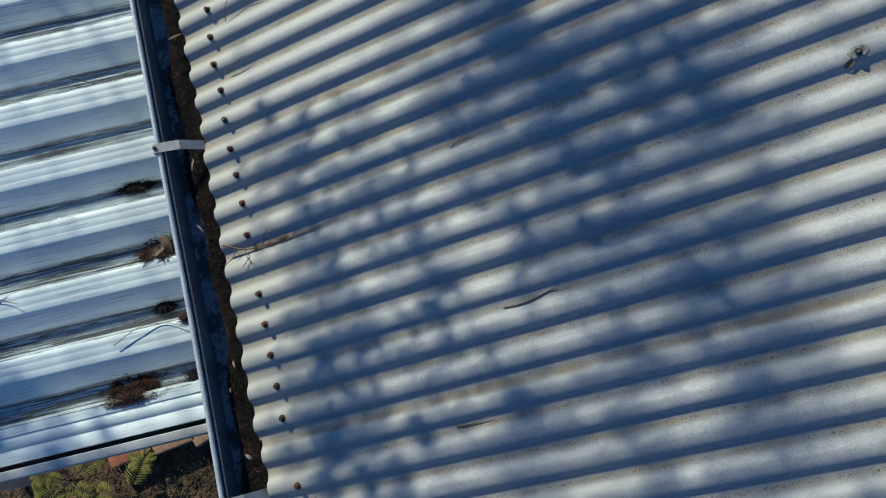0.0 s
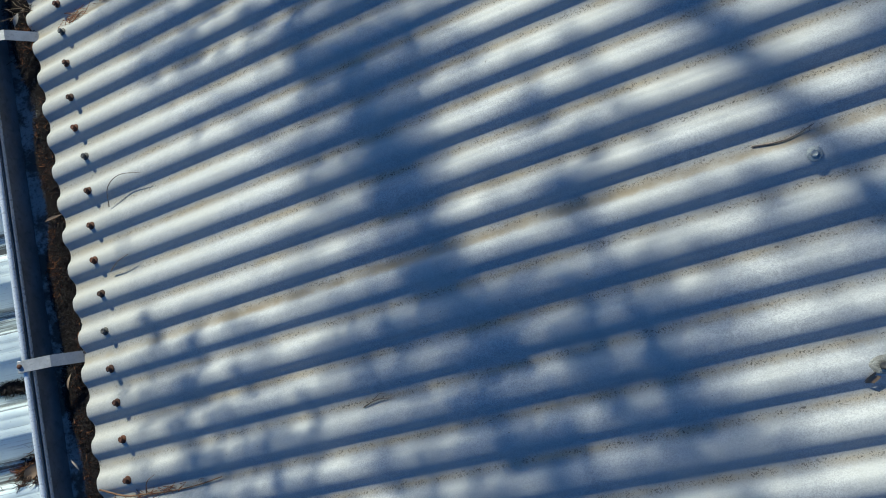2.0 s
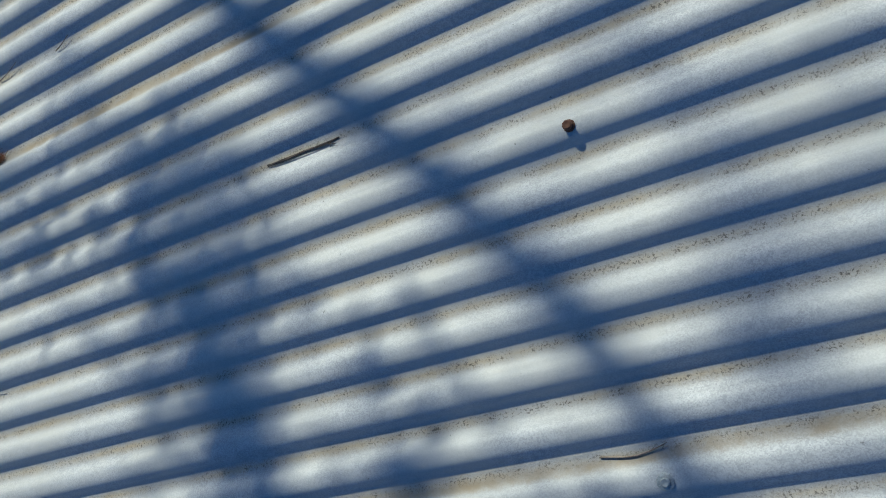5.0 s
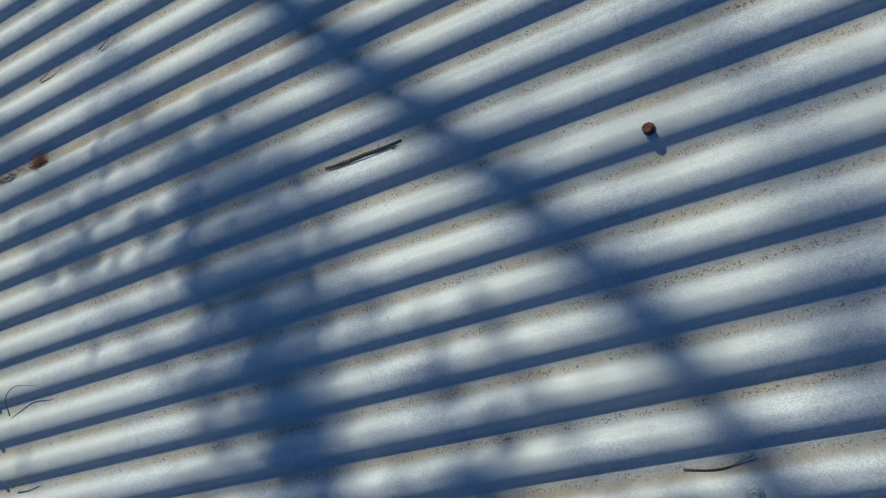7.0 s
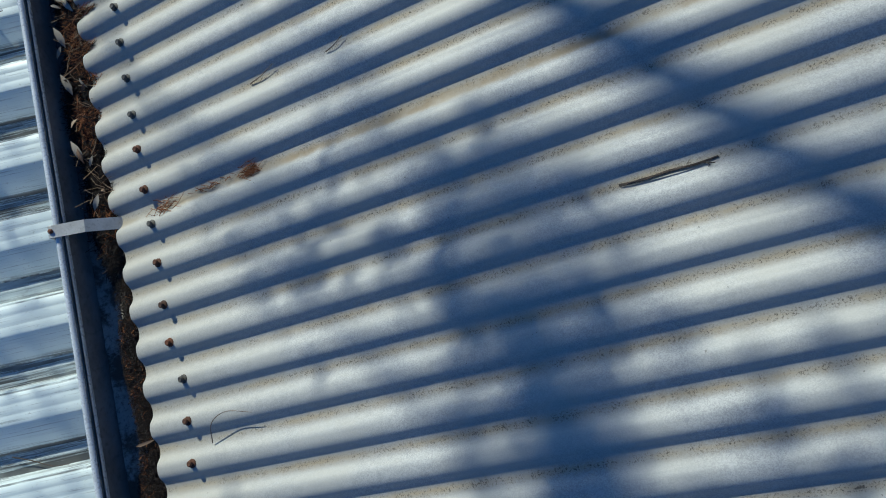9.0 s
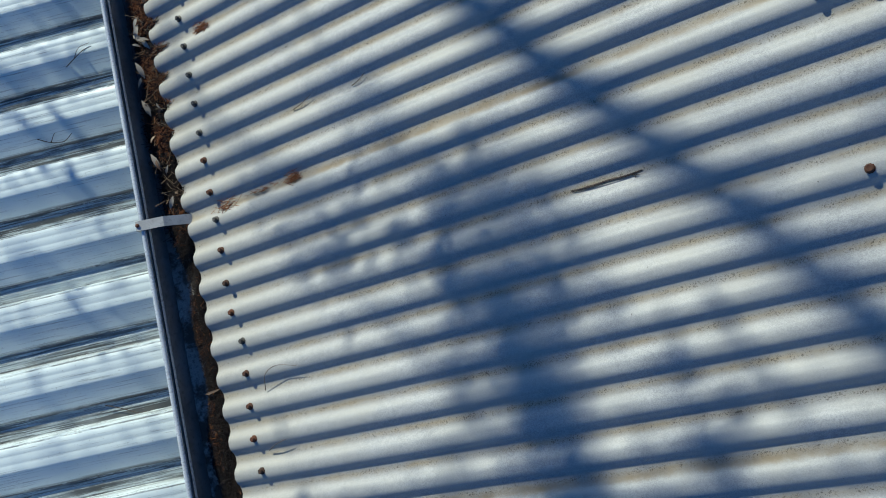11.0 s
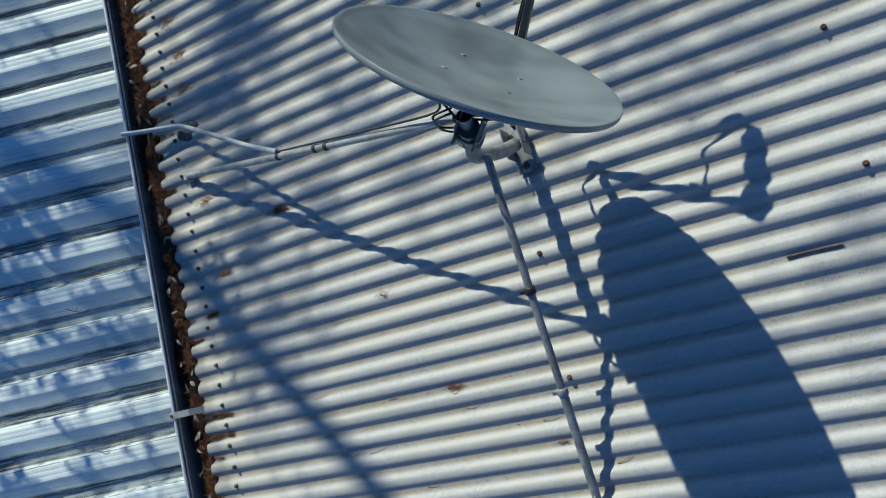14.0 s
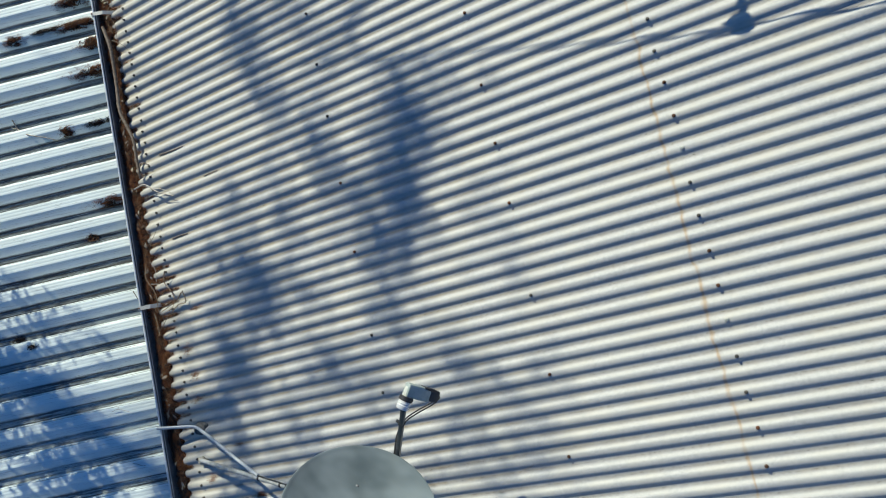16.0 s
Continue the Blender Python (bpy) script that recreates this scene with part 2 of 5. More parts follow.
def gutter_dirt():
    """Dirt on the gutter's floor: a pale dried film by the lip, coloured dark for shade further along, dark damp silt
    by the roof.
    """
    g = Mat("gutter_silt", 0.95)
    g.b.inputs["Specular IOR Level"].default_value = 0.1
    patch = g.noise(22.0, 5.0, 0.7)
    fine = g.noise(160.0, 3.0, 0.65)
    film = g.mix(g.step(patch, 0.42, 0.58), (0.13, 0.112, 0.088), (0.46, 0.43, 0.38))
    film = g.mix(g.math("MULTIPLY", g.step(fine, 0.5, 0.7), 0.5), film, (0.09, 0.085, 0.08))
    # past y 0.25 the gutter's deep shade is painted into the film
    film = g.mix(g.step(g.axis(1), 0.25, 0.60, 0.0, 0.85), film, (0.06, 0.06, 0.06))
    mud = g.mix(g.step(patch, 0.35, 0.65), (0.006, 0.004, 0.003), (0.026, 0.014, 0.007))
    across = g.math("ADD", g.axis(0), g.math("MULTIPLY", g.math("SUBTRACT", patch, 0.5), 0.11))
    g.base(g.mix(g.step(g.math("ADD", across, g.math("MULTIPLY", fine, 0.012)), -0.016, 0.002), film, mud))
    g.bump(fine, 0.6, 0.004)
    return g.m


def dish_paint():
    """Grey-green paint, chalky, with broad soft bands of grime."""
    g = Mat("grey_dish_paint", 0.4)
    band = g.noise(1.0, 2.0, 0.45, (2.2, 5.5, 5.5))
    smudge = g.noise(9.0, 3.0, 0.5)
    fine = g.noise(140.0, 3.0, 0.6)
    col = g.mix(g.step(band, 0.30, 0.66), (0.094, 0.116, 0.121), (0.212, 0.244, 0.250))
    col = g.mix(g.math("MULTIPLY", g.step(smudge, 0.45, 0.75), 0.25), col, (0.17, 0.185, 0.18))
    col = g.mix(g.math("MULTIPLY", g.step(fine, 0.5, 0.8), 0.15), col, (0.15, 0.155, 0.145))
    g.base(col)
    g.rough(g.step(smudge, 0.2, 0.8, 0.40, 0.30))
    g.bump(fine, 0.05, 0.0005)
    return g.m


RIB = 0.1755                       # one rib of the patio roof
IRON = galvanised()
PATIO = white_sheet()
GUTTER = speckled("grey_painted_gutter", (0.20, 0.185, 0.165), (0.30, 0.28, 0.255), 9.0, 0.42, 0.2, 0.2, 0.001)
LIP = speckled("worn_gutter_lip", (0.64, 0.65, 0.64), (0.78, 0.78, 0.76), 14.0, 0.32, 0.25, 0.2, 0.001)
STRAP = speckled("galvanised_strap", (0.42, 0.41, 0.38), (0.55, 0.54, 0.50), 25.0, 0.5, 0.4, 0.25, 0.001)
RUST = varied("rusted_fixing", (0.15, 0.055, 0.022), (0.06, 0.036, 0.022), 220.0, 0.85)
OLDFIX = varied("dull_zinc_fixing", (0.125, 0.115, 0.095), (0.065, 0.058, 0.05), 200.0, 0.6, 0.3)
ZINCFIX = varied("pale_zinc_fixing", (0.40, 0.41, 0.38), (0.33, 0.34, 0.31), 260.0, 0.5, 0.4)
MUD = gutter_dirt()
NEEDLE = bits("brown_needles", (0.13, 0.040, 0.012), (0.43, 0.170, 0.052))
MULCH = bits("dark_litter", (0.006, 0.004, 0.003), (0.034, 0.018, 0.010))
LEAF = bits("dry_leaves", (0.15, 0.08, 0.04), (0.36, 0.26, 0.16), 0.7)
STRAW = bits("dry_straws", (0.20, 0.11, 0.05), (0.42, 0.30, 0.17), 0.7)
PALELEAF = bits("bleached_leaves", (0.30, 0.25, 0.18), (0.55, 0.49, 0.39), 0.7)
REDTWIG = speckled("brown_twig", (0.15, 0.075, 0.032), (0.27, 0.15, 0.07), 60.0, 0.9, 0.0, 0.5, 0.002)
TANBARK = speckled("tan_bark", (0.17, 0.115, 0.065), (0.36, 0.27, 0.17), 45.0, 0.85, 0.0, 0.7, 0.003)
BARK = speckled("weathered_twig", (0.13, 0.095, 0.065), (0.25, 0.20, 0.15), 60.0, 0.9, 0.0, 0.6, 0.002)
PALETWIG = speckled("bleached_twig", (0.34, 0.29, 0.23), (0.47, 0.43, 0.36), 60.0, 0.85, 0.0, 0.5, 0.002)
DARKTWIG = speckled("dark_stick", (0.055, 0.042, 0.032), (0.11, 0.085, 0.062), 70.0, 0.9, 0.0, 0.6, 0.002)
DISH = dish_paint()
STEEL = speckled("grey_steel_tube", (0.20, 0.20, 0.185), (0.37, 0.375, 0.37), 22.0, 0.5, 0.3, 0.15, 0.001)
PALESTEEL = speckled("pale_steel_tube", (0.29, 0.30, 0.29), (0.46, 0.47, 0.47), 20.0, 0.4, 0.3, 0.15, 0.001)
ARM = speckled("dark_arm_paint", (0.055, 0.065, 0.07), (0.085, 0.095, 0.10), 25.0, 0.4, 0.3, 0.1, 0.001)
CREAM = speckled("cream_plastic", (0.56, 0.57, 0.50), (0.64, 0.64, 0.57), 25.0, 0.45, 0.0, 0.1, 0.001)
GREYGREEN = speckled("grey_green_plastic", (0.30, 0.345, 0.32), (0.38, 0.42, 0.39), 25.0, 0.4, 0.0, 0.1, 0.001)
WHITE = speckled("white_plastic", (0.58, 0.585, 0.58), (0.66, 0.66, 0.65), 25.0, 0.35, 0.0, 0.1, 0.001)
BLACK = speckled("black_plastic", (0.018, 0.018, 0.02), (0.035, 0.035, 0.036), 25.0, 0.5, 0.0, 0.2, 0.001)
CONDUIT = speckled("grey_plastic_conduit", (0.36, 0.38, 0.40), (0.46, 0.48, 0.50), 20.0, 0.45, 0.0, 0.1, 0.001)
SEALANT = speckled("dirty_sealant", (0.24, 0.225, 0.18), (0.45, 0.43, 0.36), 45.0, 0.85, 0.0, 0.8, 0.004)
# the same dirty sealant, with the conduit's shade put into its colour
SHADEDSEAL = speckled("shaded_dirty_sealant", (0.07, 0.068, 0.06), (0.19, 0.18, 0.155), 45.0, 0.85, 0.0, 0.8, 0.004)
FASCIA = speckled("painted_timber", (0.50, 0.49, 0.46), (0.58, 0.57, 0.54), 6.0, 0.6, 0.0, 0.2, 0.001)
SOIL = speckled("bare_soil", (0.045, 0.028, 0.014), (0.19, 0.115, 0.055), 5.0, 0.95, 0.0, 0.8, 0.02)
FERN = bits("fern_green", (0.17, 0.175, 0.018), (0.38, 0.33, 0.04), 0.6)
STALK = speckled("fern_stalk", (0.09, 0.075, 0.03), (0.15, 0.12, 0.05), 30.0)
BRICK = varied("clay_brick", (0.42, 0.15, 0.07), (0.46, 0.30, 0.17), 30.0, 0.9)
RENDERED = speckled("pale_render", (0.50, 0.47, 0.42), (0.57, 0.54, 0.49), 5.0, 0.85, 0.0, 0.3, 0.003)
GUM = bits("tree_leaf", (0.045, 0.075, 0.025), (0.085, 0.12, 0.045), 0.5)
TRUNK = speckled("tree_bark", (0.20, 0.16, 0.12), (0.33, 0.28, 0.22), 9.0, 0.9, 0.0, 0.7, 0.01, (4.0, 4.0, 1.0))
CABLE = speckled("black_cable", (0.02, 0.02, 0.022), (0.04, 0.04, 0.04), 30.0, 0.55, 0.0, 0.1, 0.001)


# ---------------------------------------------------------------- building blocks
PLACE = {}                         # the pose of each thing in the world


def mesh_of(name, bm, material, smooth=True):
    me = bpy.data.meshes.new(name)
    bm.to_mesh(me)
    bm.free()
    me.materials.append(material)
    if smooth:
        me.polygons.foreach_set("use_smooth", [True] * len(me.polygons))
        me.set_sharp_from_angle(angle=radians(50))
    return me


def thing(name, m, label="", category="", group="", kind=""):
    """An Empty at the base of a thing, posed by m in the world."""
    ob = new(name)
    ob.empty_display_size = 0.1
    ob.matrix_basis = m
    PLACE[ob] = m
    return tagged(ob, label, category, group, kind)


def part(name, bm, material, parent, label="", space=W, smooth=True, kind=""):
    """One mesh under a thing or a part; bm is built in the roof's frame (space=W) or in the world (space=IDENT)."""
    m = PLACE[parent]
    bm.transform(m.inverted() @ space)
    ob = new(name, mesh_of(name, bm, material, smooth))
    ob.parent = parent
    PLACE[ob] = m
    return tagged(ob, label, "", "", kind)


def whole(name, bm, material, base, label, category, group="", kind="", space=W, smooth=True):
    """A thing of one mesh, whose origin is at base."""
    m = space @ Matrix.Translation(base)
    bm.transform(Matrix.Translation(-Vector(base)))
    ob = new(name, mesh_of(name, bm, material, smooth))
    ob.matrix_basis = m
    PLACE[ob] = m
    return tagged(ob, label, category, group, kind)


def tube(bm, pts, radius, seg=10, cap=True, taper=None):
    """A round bar along points; radius may taper to another."""
    pts = [Vector(p) for p in pts]
    rings, side = [], None
    for i, p in enumerate(pts):
        d = (pts[min(i + 1, len(pts) - 1)] - pts[max(i - 1, 0)]).normalized()
        if side is None:
            side = d.orthogonal().normalized()
        side = (side - d * side.dot(d)).normalized()
        up = d.cross(side)
        r = radius if taper is None else radius + (taper - radius) * i / (len(pts) - 1)
        rings.append([bm.verts.new(p + r * (math.cos(a) * side + math.sin(a) * up))
                      for a in (2 * math.pi * k / seg for k in range(seg))])
    for a, b in zip(rings, rings[1:]):
        for k in range(seg):
            bm.faces.new((a[k], a[(k + 1) % seg], b[(k + 1) % seg], b[k]))
    if cap:
        bm.faces.new(rings[0][::-1])
        bm.faces.new(rings[-1])
    return bm


def smooth_path(pts, n=6):
    """Points of a smooth curve through pts."""
    pts = [Vector(p) for p in pts]
    q = [pts[0] * 2 - pts[1], *pts, pts[-1] * 2 - pts[-2]]
    out = []
    for a, b, c, d in zip(q, q[1:], q[2:], q[3:]):
        for k in range(n):
            t = k / n
            out.append(0.5 * ((2 * b) + (c - a) * t + (2 * a - 5 * b + 4 * c - d) * t * t + (3 * b - a - 3 * c + d) * t ** 3))
    return out + [pts[-1]]


def block(bm, lo, hi, bevel=0.0, m=IDENT):
    """A box from corner to corner, its edges rounded."""
    lo, hi = Vector(lo), Vector(hi)
    r = bmesh.ops.create_cube(bm, size=1.0, matrix=m @ Matrix.Translation((lo + hi) / 2) @ Matrix.Diagonal((*(hi - lo), 1)))
    if bevel:
        edges = list({e for v in r["verts"] for e in v.link_edges})
        bmesh.ops.bevel(bm, geom=edges, offset=bevel, segments=2, profile=0.5, affect="EDGES")
    return bm


def lathe(bm, profile, m=IDENT, seg=14):
    """A turned shape: profile of (radius, height), about the z axis of m."""
    rings = []
    for r, z in profile:
        rings.append([bm.verts.new(m @ Vector((r * math.cos(a), r * math.sin(a), z)))
                      for a in (2 * math.pi * k / seg for k in range(seg))])
    for a, b in zip(rings, rings[1:]):
        for k in range(seg):
            bm.faces.new((a[k], a[(k + 1) % seg], b[(k + 1) % seg], b[k]))
    bm.faces.new(rings[0][::-1])
    bm.faces.new(rings[-1])
    return bm


def extrude(bm, section, y0, y1, steps=1, wobble=0.0, closed=True):
    """A section of (x, z) drawn out along y."""
    rings = []
    for i in range(steps + 1):
        y = y0 + (y1 - y0) * i / steps
        dx, dz = (wobble * noise.noise((y * 1.7, 3.1, 0)), wobble * noise.noise((y * 1.3, 8.2, 0)))
        rings.append([bm.verts.new((x + dx, y, z + dz)) for x, z in section])
    n = len(section)
    for a, b in zip(rings, rings[1:]):
        for k in range(n if closed else n - 1):
            bm.faces.new((a[k], b[k], b[(k + 1) % n], a[(k + 1) % n]))
    if closed:
        bm.faces.new(rings[0])
        bm.faces.new(rings[-1][::-1])
    return bm


RISE = []                          # fall of the sheet from a crest to mid height, flat on top and steep on the flank
for i in range(65):
    lean = 0.78 * (i / 64) ** 1.3                 # sine of the slope
    step = lean / math.sqrt(1 - lean * lean) * P / 4 / 64
    RISE.append(step if not RISE else RISE[-1] + step)
RISE = [v * DEEP / RISE[-1] for v in RISE]


def crest_z(y):
    """Height of the corrugated surface over the roof's plane."""
    s = abs((y / P + 0.5) % 1.0 - 0.5) * 4         # quarters of a corrugation from the nearest crest
    at = min(s, 2 - s) * 64
    i = min(int(at), 63)
    fall = RISE[i] + (RISE[i + 1] - RISE[i]) * (at - i)
    return CREST - fall if s <= 1 else CREST - 2 * DEEP + fall


def facing(z, towards=(0, 1, 0)):
    """A turn whose z axis runs along z."""
    z = Vector(z).normalized()
    x = Vector(towards).cross(z).normalized()
    return Matrix((x, z.cross(x), z)).transposed().to_4x4()


# ---------------------------------------------------------------- the corrugated roof
EAVE, LAPX, TOP = -0.085, 3.065, 7.2


def eave_x(y):
    """Where the sheets end at the eave: they reach further over the gutter on the way along it."""
    return EAVE - 0.021 * min(max(y + 0.2, 0.0), 1.45)


roof = thing("roof", W, "weathered corrugated galvanised iron roof, dirt in its valleys", "roof", kind="structure")


def roof_sheet(k, x0, x1, lift, seed):
    """One corrugated sheet, ten corrugations and a lap wide, of real thickness."""
    rnd = random.Random(seed)
    y0, y1 = (10 * k - 3.5 + 0.035) * P, (10 * k + 6.5 + (0.10 if k < 1 else 0.06)) * P
    gap = 0.0004 if k < 1 else 0.0026                # the far sheets spring open at their side laps
    per, rows = 20, 12
    n = round((y1 - y0) / P * per)
    x0 += rnd.uniform(-0.004, 0.004)
    top, low = [], []
    for i in range(rows + 1):
        a, b = [], []
        for j in range(n + 1):
            y = y0 + (y1 - y0) * j / n
            start = x0 if x0 > 1 else x0 + eave_x(y) - EAVE
            x = start + (x1 - start) * i / rows
            ridge = noise.noise((x * 0.9, round(y / P) * 3.7, k * 1.0))
            z = CREST + (crest_z(y) - CREST) * (0.97 + 0.16 * noise.noise((x * 0.35, y / P * 0.83, 7.0))) + lift + 0.0006 + gap * max(0.0, (j / n - 0.94) / 0.06) - 0.0006 * max(0.0, 1 - j / n * 18) + 0.0007 * ridge
            yy = y + 0.0016 * noise.noise((x * 0.7, k * 5.3, 2.0))
            a.append((x, yy, z))
            b.append((x, yy, z - 0.0007))
        top.append(a)
        low.append(b)
    verts = [v for r in top for v in r] + [v for r in low for v in r]
    m, off = n + 1, (rows + 1) * (n + 1)
    faces = []
    for i in range(rows):
        for j in range(n):
            q = i * m + j
            faces += [(q, q + m, q + m + 1, q + 1), (off + q, off + q + 1, off + q + m + 1, off + q + m)]
    # edges, on corners of their own so that they stay crisp
    def edge(ring):
        s = len(verts)
        for t in ring:
            verts.extend((verts[t], verts[off + t]))
        for i in range(len(ring) - 1):
            faces.append((s + 2 * i, s + 2 * i + 2, s + 2 * i + 3, s + 2 * i + 1))
    edge(list(range(m)))
    edge(list(range(rows * m, rows * m + m))[::-1])
    edge(list(range(0, rows * m + 1, m))[::-1])
    edge(list(range(n, rows * m + m, m)))
    me = bpy.data.meshes.new("roof_sheet")
    me.from_pydata(verts, [], faces)
    me.materials.append(IRON)
    me.polygons.foreach_set("use_smooth", [True] * len(me.polygons))
    ob = new("roof_sheet", me)
    ob.parent = roof
    PLACE[ob] = W


for k in range(-2, 9):
    roof_sheet(k, EAVE, LAPX + 0.12, 0.0, k)
    roof_sheet(k, LAPX, TOP, 0.0035, 40 + k)


def fixing_mesh(name, material, tall, head, washer=0.0088):
    """A roofing nail: washer, shank and domed head."""
    bm = bmesh.new()
    neck = 0.0036 if tall > 0.009 else head * 0.8
    lathe(bm, [(washer * 0.97, -0.002), (washer, 0.0004), (washer * 0.85, 0.0014), (neck, 0.0018), (neck, max(tall - 0.0045, 0.0022)),
               (head, max(tall - 0.0040, 0.0026)), (head * 1.04, tall - 0.0016), (head * 0.75, tall), (head * 0.3, tall - 0.0007)], seg=10)
    return mesh_of(name, bm, material)


NAILS = [fixing_mesh("roof_nail", RUST, 0.0098, 0.0057), fixing_mesh("roof_nail", OLDFIX, 0.0098, 0.0057),
         fixing_mesh("roof_nail", RUST, 0.0085, 0.0068), fixing_mesh("roof_nail", ZINCFIX, 0.0048, 0.0062, 0.0112)]


def roof_nail(x, k, style, dy=0.0, lift=0.0):
    rnd = random.Random(round(x * 1000) + 7 * k)
    ob = new("roof_nail", NAILS[style])
    ob.parent = roof
    ob.matrix_basis = Matrix.Translation((x, k * P + dy, CREST + lift + 0.001)) @ pose(0, 0, 0, rnd.uniform(-7, 7), rnd.uniform(-7, 7), rnd.uniform(0, 60))


for k in range(-22, 88):
    rnd = random.Random(k)
    if k in (-14, -8):
        continue
    style = 1 if k in (-3, 6, 2) or k > 8 else 0
    roof_nail(rnd.uniform(-0.004, 0.004) + (0.012 if k in (2, 1) else 0.0) - (0.011 if k == 22 else 0.0), k, style, rnd.uniform(-0.004, 0.004))
for row, ks in ((1.371, (-18, -13, -8, -4, 2, 6, 11, 16, 21, 26, 32, 36, 42, 47, 52, 56, 60, 65, 70, 75, 80)),
                (2.291, (-19, -14, -9, -4, 1, 6, 11, 16, 21, 26, 31, 36, 42, 46, 50, 55, 60, 65, 70, 75, 80))):
    for k in ks:
        roof_nail(row + random.uniform(-0.002, 0.002), k, 3 if (row < 2 and k == -4) else 2 if (k % 4 or k == 16) else 1, random.uniform(-0.004, 0.004))
for k in range(-20, 86, 2):
    roof_nail(3.129 + random.uniform(-0.005, 0.005), k, (1, 0, 3, 1, 2)[k % 5], random.uniform(-0.003, 0.003), 0.0035)
for row in (4.1, 5.0, 5.9):
    for k in range(-20, 86, 5):
        roof_nail(row, k, 2, 0, 0.0035)


# ---------------------------------------------------------------- gutter along the eave (built in the world's frame)
G0, G1 = -1.86, 6.72
gutter = thing("gutter", Matrix.Translation((-0.12, 0, -0.12)), "grey metal eaves gutter, filled with leaf litter", "gutter", kind="structure")


def skew(bm):
    """The gutter's front runs out from the eave a little on its way."""
    for v in bm.verts:
        out = 0.0105 * (min(max(v.co.y, -0.7), 1.3) + 0.7) + 0.001 * max(v.co.y - 1.3, 0.0)
        v.co.x -= out * min(max((-0.06 - v.co.x) / 0.09, 0.0), 1.0)
    return bm


bm = bmesh.new()
outer = [(-0.030, -0.066), (-0.030, -0.112), (-0.045, -0.120), (-0.140, -0.120), (-0.158, -0.108), (-0.166, -0.060), (-0.168, -0.028)]
inner = [(-0.165, -0.028), (-0.163, -0.060), (-0.155, -0.106), (-0.139, -0.117), (-0.046, -0.117), (-0.0325, -0.110), (-0.0325, -0.066)]
extrude(bm, outer + inner, G0, G1, 60, 0.002)
part("trough", skew(bm), GUTTER, gutter, "", IDENT)
bm = bmesh.new()
bead = [(-0.1715 + 0.0055 * math.cos(a) * 1.1, -0.023 + 0.0055 * math.sin(a)) for a in (2 * math.pi * k / 12 for k in range(12))]
extrude(bm, bead[::-1], G0, G1, 60, 0.002)
part("lip", skew(bm), LIP, gutter, "worn rounded gutter lip", IDENT)
bm = bmesh.new()
extrude(bm, [(-0.1622, -0.031), (-0.1605, -0.0275), (-0.1588, -0.031), (-0.1588, -0.038), (-0.1605, -0.041), (-0.1622, -0.038)], G0, G1, 60, 0.002)
part("inner_fold", skew(bm), LIP, gutter, "", IDENT)
for y in (-2.05, -1.15, -0.262, 0.490, 1.375, 3.245, 5.20, 6.15):
    bm = bmesh.new()
    for a, b in (((-0.176, -0.0135), (-0.120, -0.022)), ((-0.120, -0.022), (-0.055, -0.072))):
        n = 5
        for i in range(n):
            pa = (a[0] + (b[0] - a[0]) * i / n, a[1] + (b[1] - a[1]) * i / n)
            pb = (a[0] + (b[0] - a[0]) * (i + 1) / n, a[1] + (b[1] - a[1]) * (i + 1) / n)
            v = [bm.verts.new((p[0], y + s * 0.0125, p[1] + h)) for p in (pa, pb) for s in (-1, 1) for h in (0, 0.0016)]
            for f in ((0, 1, 3, 2), (4, 6, 7, 5), (0, 4, 5, 1), (2, 3, 7, 6), (1, 5, 7, 3), (0, 2, 6, 4)):
                bm.faces.new([v[i] for i in f])
    bmesh.ops.remove_doubles(bm, verts=bm.verts, dist=1e-5)
    block(bm, (-0.184, y - 0.0125, -0.034), (-0.1805, y + 0.0125, -0.0125), 0.0006)
    block(bm, (-0.184, y - 0.0125, -0.0145), (-0.174, y + 0.0125, -0.0120), 0.0006)
    strap = part("strap", skew(bm), STRAP, gutter, "flat metal gutter strap", IDENT, False)
    bm = bmesh.new()
    lathe(bm, [(0.005, 0), (0.005, 0.003), (0.0035, 0.0045)], Matrix.Translation((-0.179, y + 0.001, -0.0122)), 8)
    part("rivet", skew(bm), RUST, strap, "", IDENT)

# silt and pale film on the gutter's floor
bm = bmesh.new()
nx, ny = 8, 360
grid = []
for j in range(ny + 1):
    y = G0 + (G1 - G0) * j / ny
    fill = 0.030 + 0.006 * noise.noise((y * 2.1, 0.3, 0)) + 0.008 * min(max((y - 0.3) / 0.9, 0), 1)
    row = []
    for i in range(nx + 1):
        u = i / nx
        x = -0.152 + 0.116 * u
        edge = 0.33 + 0.16 * noise.noise((y * 3.3, 5.0, 0)) + 0.08 * noise.noise((y * 14.0, 1.0, 0)) - 0.10 * min(max(y, 0), 1)
        h = fill * min(max((u - edge) / 0.25, 0), 1) + 0.004 * noise.noise((x * 60, y * 60, 0))
        row.append(bm.verts.new((x, y, -0.104 + max(h, 0.0))))
    grid.append(row)
for a, b in zip(grid, grid[1:]):
    for i in range(nx):
        bm.faces.new((a[i], a[i + 1], b[i + 1], b[i]))
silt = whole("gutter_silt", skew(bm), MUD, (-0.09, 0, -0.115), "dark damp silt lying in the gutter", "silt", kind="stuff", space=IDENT)


